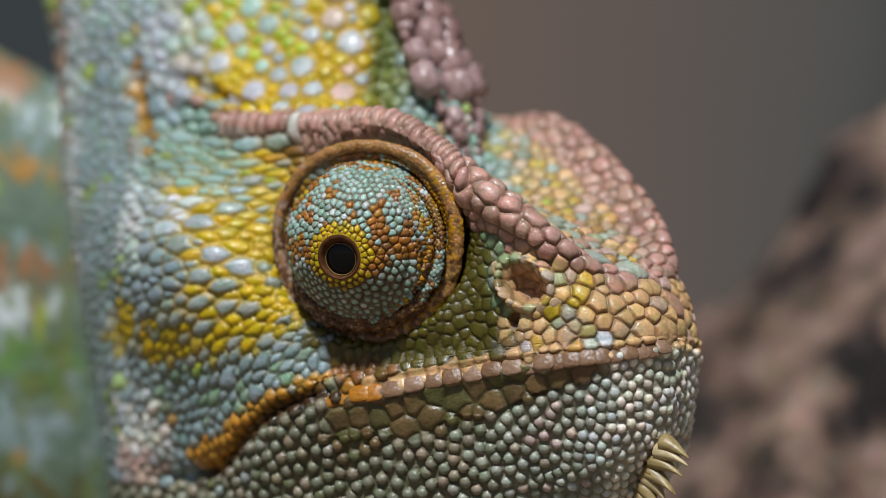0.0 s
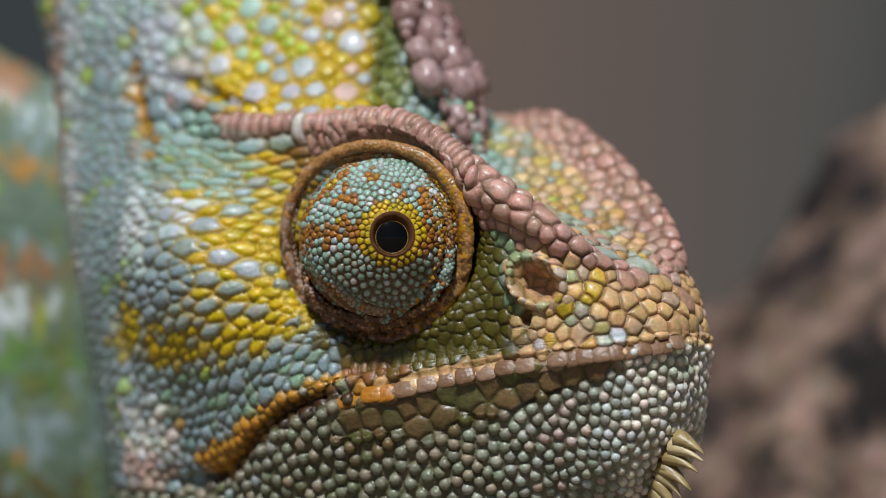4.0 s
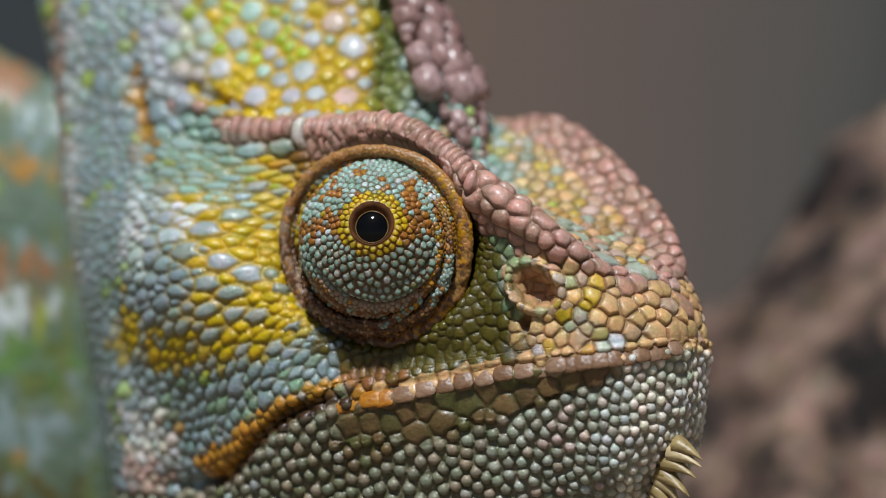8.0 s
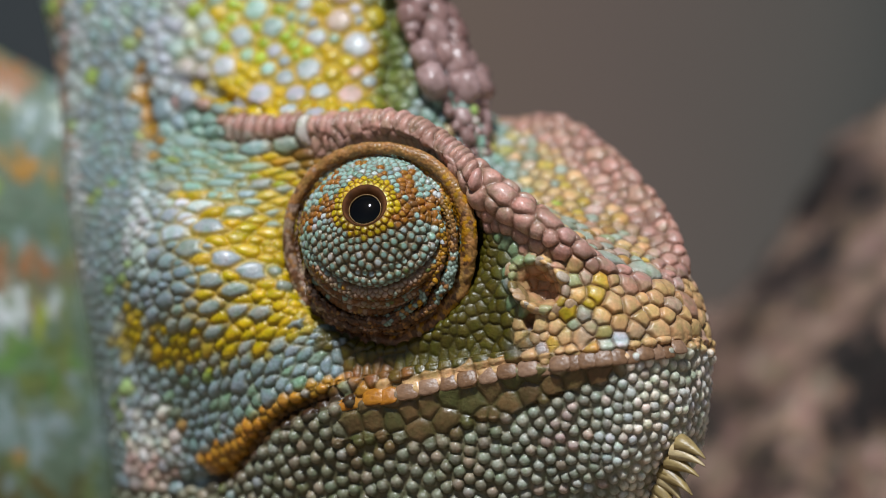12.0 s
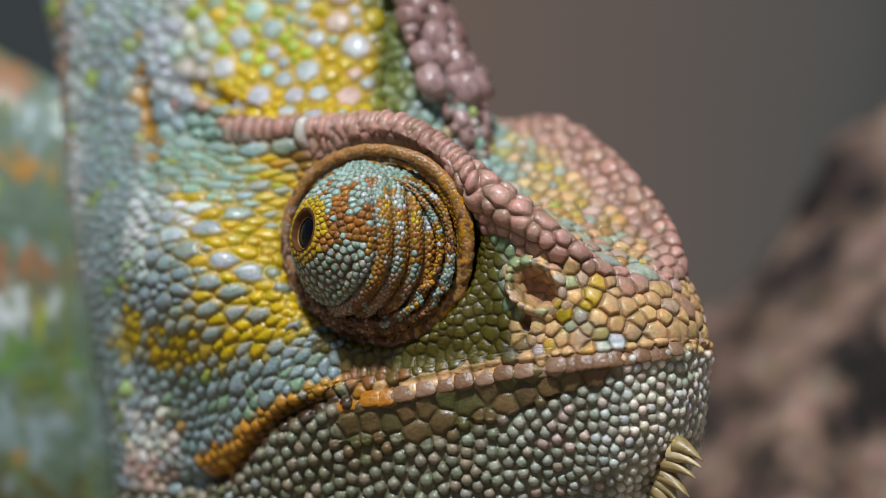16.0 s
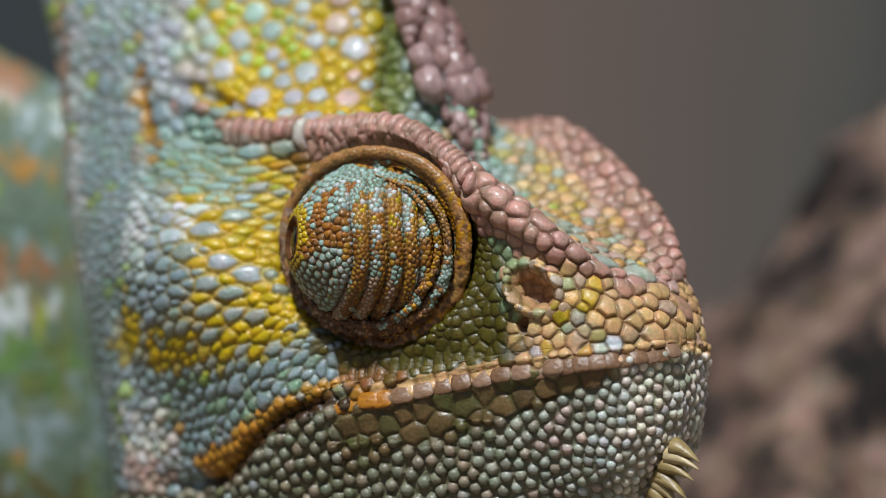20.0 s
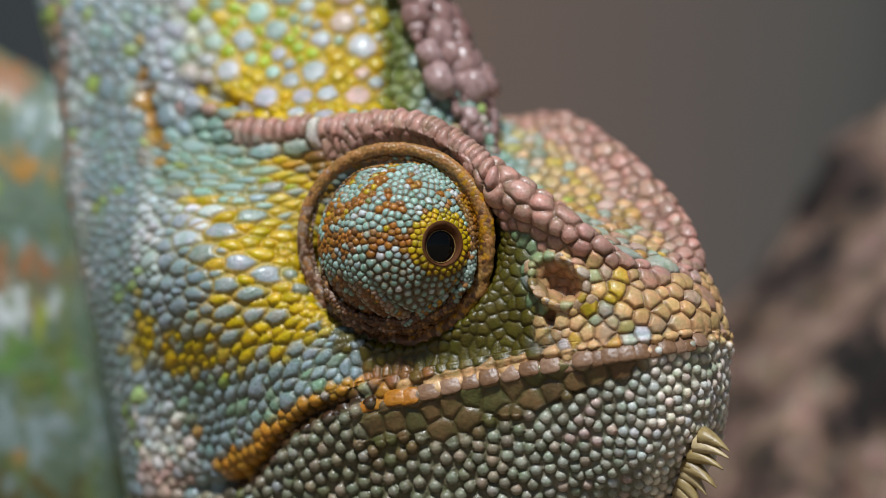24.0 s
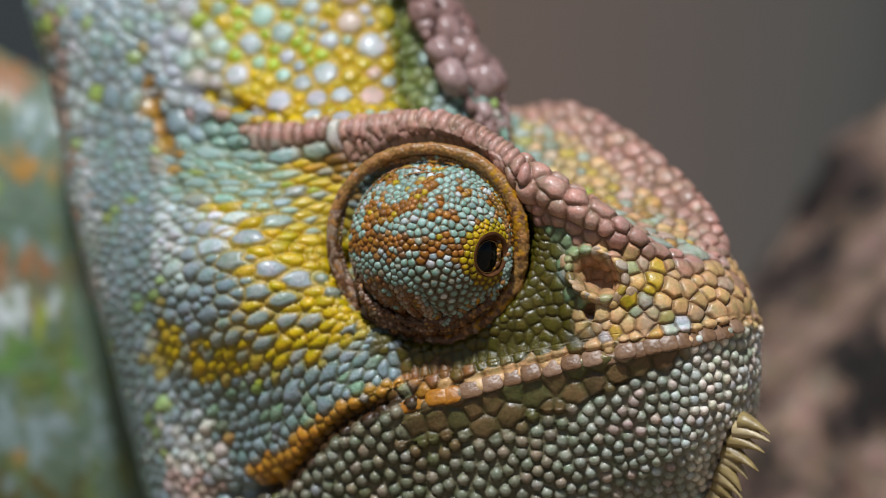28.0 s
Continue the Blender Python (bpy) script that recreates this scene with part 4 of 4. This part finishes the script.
# ---- the body behind the head ----
def build_body(parent):
    rng = np.random.default_rng(3)
    t = np.linspace(0, 1, 260)[:, None]
    a = np.linspace(0, 2 * math.pi, 300, endpoint=False)[None]
    grow = 0.35 + 0.65 * np.sin(np.clip(t * 1.25, 0, 1) * math.pi / 2) * np.sqrt(np.clip((1 - t) * 3.0, 0, 1)) 
    cx = -18 - 95 * t
    cy = 31 + 26 * t
    cz = -9.5 - 2 * t
    pos = np.stack([cx + 0 * a, cy - 13 * grow * np.cos(a), cz + 44 * grow * np.sin(a)], -1)
    n = normals_of(pos)
    n *= np.sign((n[100, 0] * np.array((0, -1, 0))).sum())
    size = np.full(pos.shape[:2], 0.9)
    tu = np.gradient(pos, axis=1)
    tu /= np.linalg.norm(tu, axis=2, keepdims=True) + 1e-9
    ident, edge, _, seeds, _ = scale_cells(pos, size, tu, np.full(pos.shape[:2], 2.4), rng, 0, 22000)
    u, v = side_chart(pos.reshape(-1, 3)[seeds] * np.array((0.89, 1, 0.89)))
    spot = blob(u, v, 20, 150, 45, 40)
    white = blob(u, v, 35, 545, 45, 60)
    rust = 1.8 * blob(u, v, 70, 470, 120, 24, 12) + 0.9 * np.exp(-((np.hypot(u - 30, v - 548) - 66) / 22) ** 2)
    w = {(0.105, 0.155, 0.11): 1.1 + 0.8 * blob(u, v, 60, 390, 80, 80), AQUA: 0.3 * blob(u, v, 60, 380, 80, 90), MOSS: 0.7 + 0.8 * blob(u, v, 90, 640, 80, 70), LIME: 0.1 + 0.5 * blob(u, v, 80, 635, 80, 60) + 0.3 * blob(u, v, 30, 300, 30, 120, 20), OCHRE: 1.8 * blob(u, v, 60, 300, 90, 20) + 0.5 * blob(u, v, 60, 770, 80, 60),
         GREY: 0.35 + 0.8 * blob(u, v, 90, 740, 120, 70) + 0.8 * blob(u, v, 110, 215, 60, 50), (0.27, 0.12, 0.045): 3.0 * spot + 1.3 * rust, PALE: 2.2 * white + 0.3 * blob(u, v, 150, 690, 40, 80), (0.08, 0.19, 0.035): 1.8 * blob(u, v, 70, 640, 90, 50) + 0.9 * blob(u, v, 25, 320, 18, 150, 8) + 0.9 * blob(u, v, 95, 300, 16, 150, 8), OLIVE: 1.3 * blob(u, v, 60, 870, 150, 70)}
    sc, sk = choose(w, rng)
    pos = pos + n * (0.2 * size * dome(edge))[..., None]
    body = grid_part("body", (pos - HEAD_AT) * MM, BODY_SKIN, parent, "green banded trunk with rusty spots", (0.6 * sc + 0.4 * sk)[ident], True)
    return body


def build_leg(parent, hip, knee, foot, girth):
    """A leg of two joints with a gripping foot of two bundled toes."""
    t = np.linspace(0, 1, 40)[:, None]
    a = np.linspace(0, 2 * math.pi, 24, endpoint=False)
    hip, knee, foot = (np.array(q, float) for q in (hip, knee, foot))
    mid = (1 - t) ** 2 * hip + 2 * t * (1 - t) * knee + t ** 2 * foot
    r = girth * (1.15 - 0.55 * t + 0.25 * np.exp(-((t - 0.5) / 0.12) ** 2) + 0.4 * np.exp(-((t - 1) / 0.08) ** 2))
    ring = np.stack([np.cos(a), np.sin(a), 0.25 * np.sin(a)], -1)
    pos = mid[:, None, :] + r[..., None] * ring[None]
    leg = grid_part("leg", (pos - HEAD_AT) * MM, BODY_SKIN, parent, "", np.full(pos.shape, 0.2) * np.array((0.8, 1.1, 0.6)), True)
    for way in (-1, 1):
        bm = bmesh.new()
        bmesh.ops.create_uvsphere(bm, u_segments=16, v_segments=10, radius=1, matrix=Matrix.Translation(Vector((foot - HEAD_AT + np.array((way * girth * 0.9, 0, -girth * 0.1))) * MM)) @ Matrix.Diagonal((girth * 1.1 * MM, girth * 0.8 * MM, girth * 0.6 * MM, 1)))
        part("toes", bm, MAUVE, leg)


chameleon = new("chameleon")
chameleon.matrix_world = Matrix.Translation(at(HEAD_AT))
tagged(chameleon, "green and yellow chameleon with mauve brow ridges and casque", "chameleon")
head, HEAD_POS, HEAD_NORMAL = build_head(chameleon)
turret = build_turret(chameleon)
build_body(chameleon)
for hip, knee, foot in (((-30, 34, -22), (-20, 26, -44), (-26, 30, -67.5)), ((-30, 52, -22), (-22, 62, -44), (-28, 56, -67.5)), ((-78, 44, -24), (-92, 36, -42), (-80, 40, -67.5)), ((-78, 66, -24), (-92, 76, -42), (-80, 70, -67.5))):
    build_leg(chameleon, hip, knee, foot, 4.2)
build_folds(head)
build_lip_scales(head, HEAD_POS, HEAD_NORMAL)
build_crest(head)
build_nostril(head, HEAD_POS, HEAD_NORMAL)
build_spines(head)
build_setting()
build_rock()

HEAD_TURNS = (
    (0, 0.06, 0.50, -1.32, -0.61, 0.99, 0.17), (0.5, -0.08, 0.37, -0.96, -0.54, 0.52, 0.14),
    (1, 0.01, 0.16, -0.65, -0.47, 0.03, 0.21), (1.5, -0.16, 0.10, -0.70, -0.44, 0.05, 0.14),
    (2, 0.08, -0.02, -0.43, -0.44, 0.10, 0.21), (2.5, 0.09, -0.22, -0.18, -0.39, 0.11, 0.31),
    (3, -0.06, -0.25, -0.34, -0.34, -0.26, 0.24), (3.5, 0.08, -0.34, -0.15, -0.32, -0.02, 0.24),
    (5.5, 0.04, -0.55, 0.55, -0.08, -0.27, 0.14), (6, 0.13, -0.50, 0.39, -0.14, -0.02, 0.11),
    (6.5, 0.13, -0.39, 0.11, -0.18, -0.22, 0.02), (7, 0.15, -0.38, 0.04, -0.24, -0.38, -0.04),
    (7.5, 0.17, -0.34, -0.10, -0.24, -0.34, -0.07), (8, 0.21, -0.27, -0.10, -0.27, 0.06, -0.11),
    (8.5, 0.30, -0.31, -0.17, -0.27, -0.06, -0.12), (9, 0.15, -0.23, -0.18, -0.19, -0.06, -0.05),
    (9.5, 0.02, -0.12, -0.11, -0.05, -0.09, 0.04), (10, -0.12, -0.05, -0.06, 0.01, -0.09, 0.02),
    (10.5, -0.02, 0.00, -0.04, 0.01, -0.14, -0.00), (11, -0.00, 0.00, -0.00, -0.00, -0.00, 0.00),
    (11.5, -0.01, -0.00, -0.01, 0.00, -0.04, -0.00), (12, -0.02, -0.00, -0.01, 0.00, -0.04, -0.00),
    (12.5, -0.06, -0.02, -0.04, 0.01, -0.11, -0.01), (14.5, 0.00, 0.00, -0.42, -0.05, -0.06, -0.12),
    (15, 0.02, -0.01, -0.38, -0.07, 0.17, -0.12), (15.5, -0.00, -0.01, -0.51, -0.06, 0.10, -0.13),
    (16, 0.04, -0.02, -0.54, -0.07, 0.13, -0.12), (16.5, 0.05, -0.02, -0.52, -0.07, 0.23, -0.12),
    (17, 0.08, -0.06, -0.57, -0.06, 0.30, -0.12), (17.5, 0.04, -0.03, -0.47, -0.07, 0.35, -0.16),
    (18, 0.02, -0.04, -0.43, -0.06, 0.21, -0.18), (18.5, -0.07, 0.03, -0.62, -0.06, 0.21, -0.20),
    (19, -0.05, 0.01, -0.81, -0.06, 0.15, -0.20), (19.5, 0.02, 0.05, -0.86, -0.09, 0.31, -0.23),
    (20, -0.01, -0.00, -0.94, -0.14, 0.26, -0.26), (20.5, 0.19, -0.06, -1.04, -0.18, 0.39, -0.26),
    (21, 0.14, -0.18, -0.92, -0.22, 0.15, -0.29), (21.5, 0.35, -0.45, -0.56, -0.15, 0.14, -0.25),
    (23.5, -0.06, -1.22, 1.75, 0.54, -0.12, 0.01), (24, -0.19, -1.36, 2.16, 0.71, -0.37, 0.03),
    (24.5, -0.32, -1.79, 3.22, 1.04, -0.11, 0.13), (25, -0.35, -1.95, 3.68, 1.10, 0.09, 0.16),
    (25.5, -0.25, -2.18, 4.11, 1.20, 0.04, 0.20), (26, -0.18, -2.39, 4.58, 1.32, 0.05, 0.23),
    (26.5, 0.18, -3.05, 5.85, 1.63, 0.51, 0.34), (27, 0.49, -3.44, 6.47, 1.82, 0.76, 0.44),
    (27.5, 0.58, -3.70, 6.92, 1.87, 0.77, 0.45), (28, 0.80, -3.85, 7.12, 1.90, 1.00, 0.43),
)
# seconds and the place on the side chart to which the eye's opening points
GAZE = (
    (0, 606, 454), (0.3, 608, 454), (0.4, 669, 417), (0.7, 674, 417), (1.2, 677, 416), (2, 678, 416), (3, 681, 415), (3.5, 689, 418),
    (5.5, 723, 401), (5.6, 728, 401), (5.8, 645, 386), (6, 641, 385), (6.8, 640, 388), (7.5, 640, 384), (7.6, 661, 398), (8.9, 661, 398), (9, 645, 371), (9.5, 648, 366),
    (11, 649, 367), (12.4, 649, 368), (12.5, 590, 390), (12.6, 556, 415), (14.5, 544, 434), (15.6, 544, 438), (16, 545, 408), (16.5, 548, 396), (17.5, 549, 391), (18.1, 549, 392),
    (18.4, 534, 401), (19.1, 532, 402), (19.4, 524, 422), (20.6, 524, 422), (20.8, 597, 495), (21.2, 602, 497), (21.5, 672, 518), (23.5, 776, 431), (24.1, 781, 432),
    (24.3, 798, 419), (25, 805, 413), (25.2, 806, 414), (25.4, 818, 426), (26, 827, 428), (26.5, 845, 437), (27, 858, 446), (28, 864, 450),
)


def head_pose(t):
    """The head's turn and shift at t, in the animal's space."""
    rows = np.array(HEAD_TURNS)
    q = [float(np.interp(t, rows[:, 0], rows[:, c])) for c in range(1, 7)]
    axis = Vector((radians(q[0]), radians(q[1]), radians(q[2])))
    turn = Matrix.Rotation(axis.length, 4, axis.normalized()) if axis.length > 1e-9 else Matrix.Identity(4)
    return Matrix.Translation((q[3] * MM, q[4] * MM, q[5] * MM)) @ turn


def motions():
    walk(head, [(r[0], head_pose(r[0])) for r in HEAD_TURNS])
    gaze = np.array(GAZE)
    times = sorted({r[0] for r in HEAD_TURNS} | {g[0] for g in GAZE})
    rows = []
    for t in times:
        m = head_pose(t)
        centre = m @ Vector((EYE - HEAD_AT) * MM)
        gu, gv = np.interp(t, gaze[:, 0], gaze[:, 1]), np.interp(t, gaze[:, 0], gaze[:, 2])
        spot = (centre + Vector(HEAD_AT * MM)) / MM
        cu, cv = 784 + spot.x / 0.042 * 300 / (300 + spot.y), 441 - spot.z / 0.042 * 300 / (300 + spot.y)
        dx, dz = (gu - cu) * 0.042 / 6.55, (cv - gv) * 0.042 / 6.55
        k = min(1.0, 0.985 / max(math.hypot(dx, dz), 1e-6))
        dx, dz = dx * k, dz * k
        dy = -math.sqrt(max(1 - dx * dx - dz * dz, 0.0))
        rows.append((t, Matrix.Translation(centre) @ Matrix.Rotation(math.atan2(dx, -dy), 4, "Z") @ Matrix.Rotation(-math.asin(dz), 4, "X")))
    walk(turret, rows)


motions()
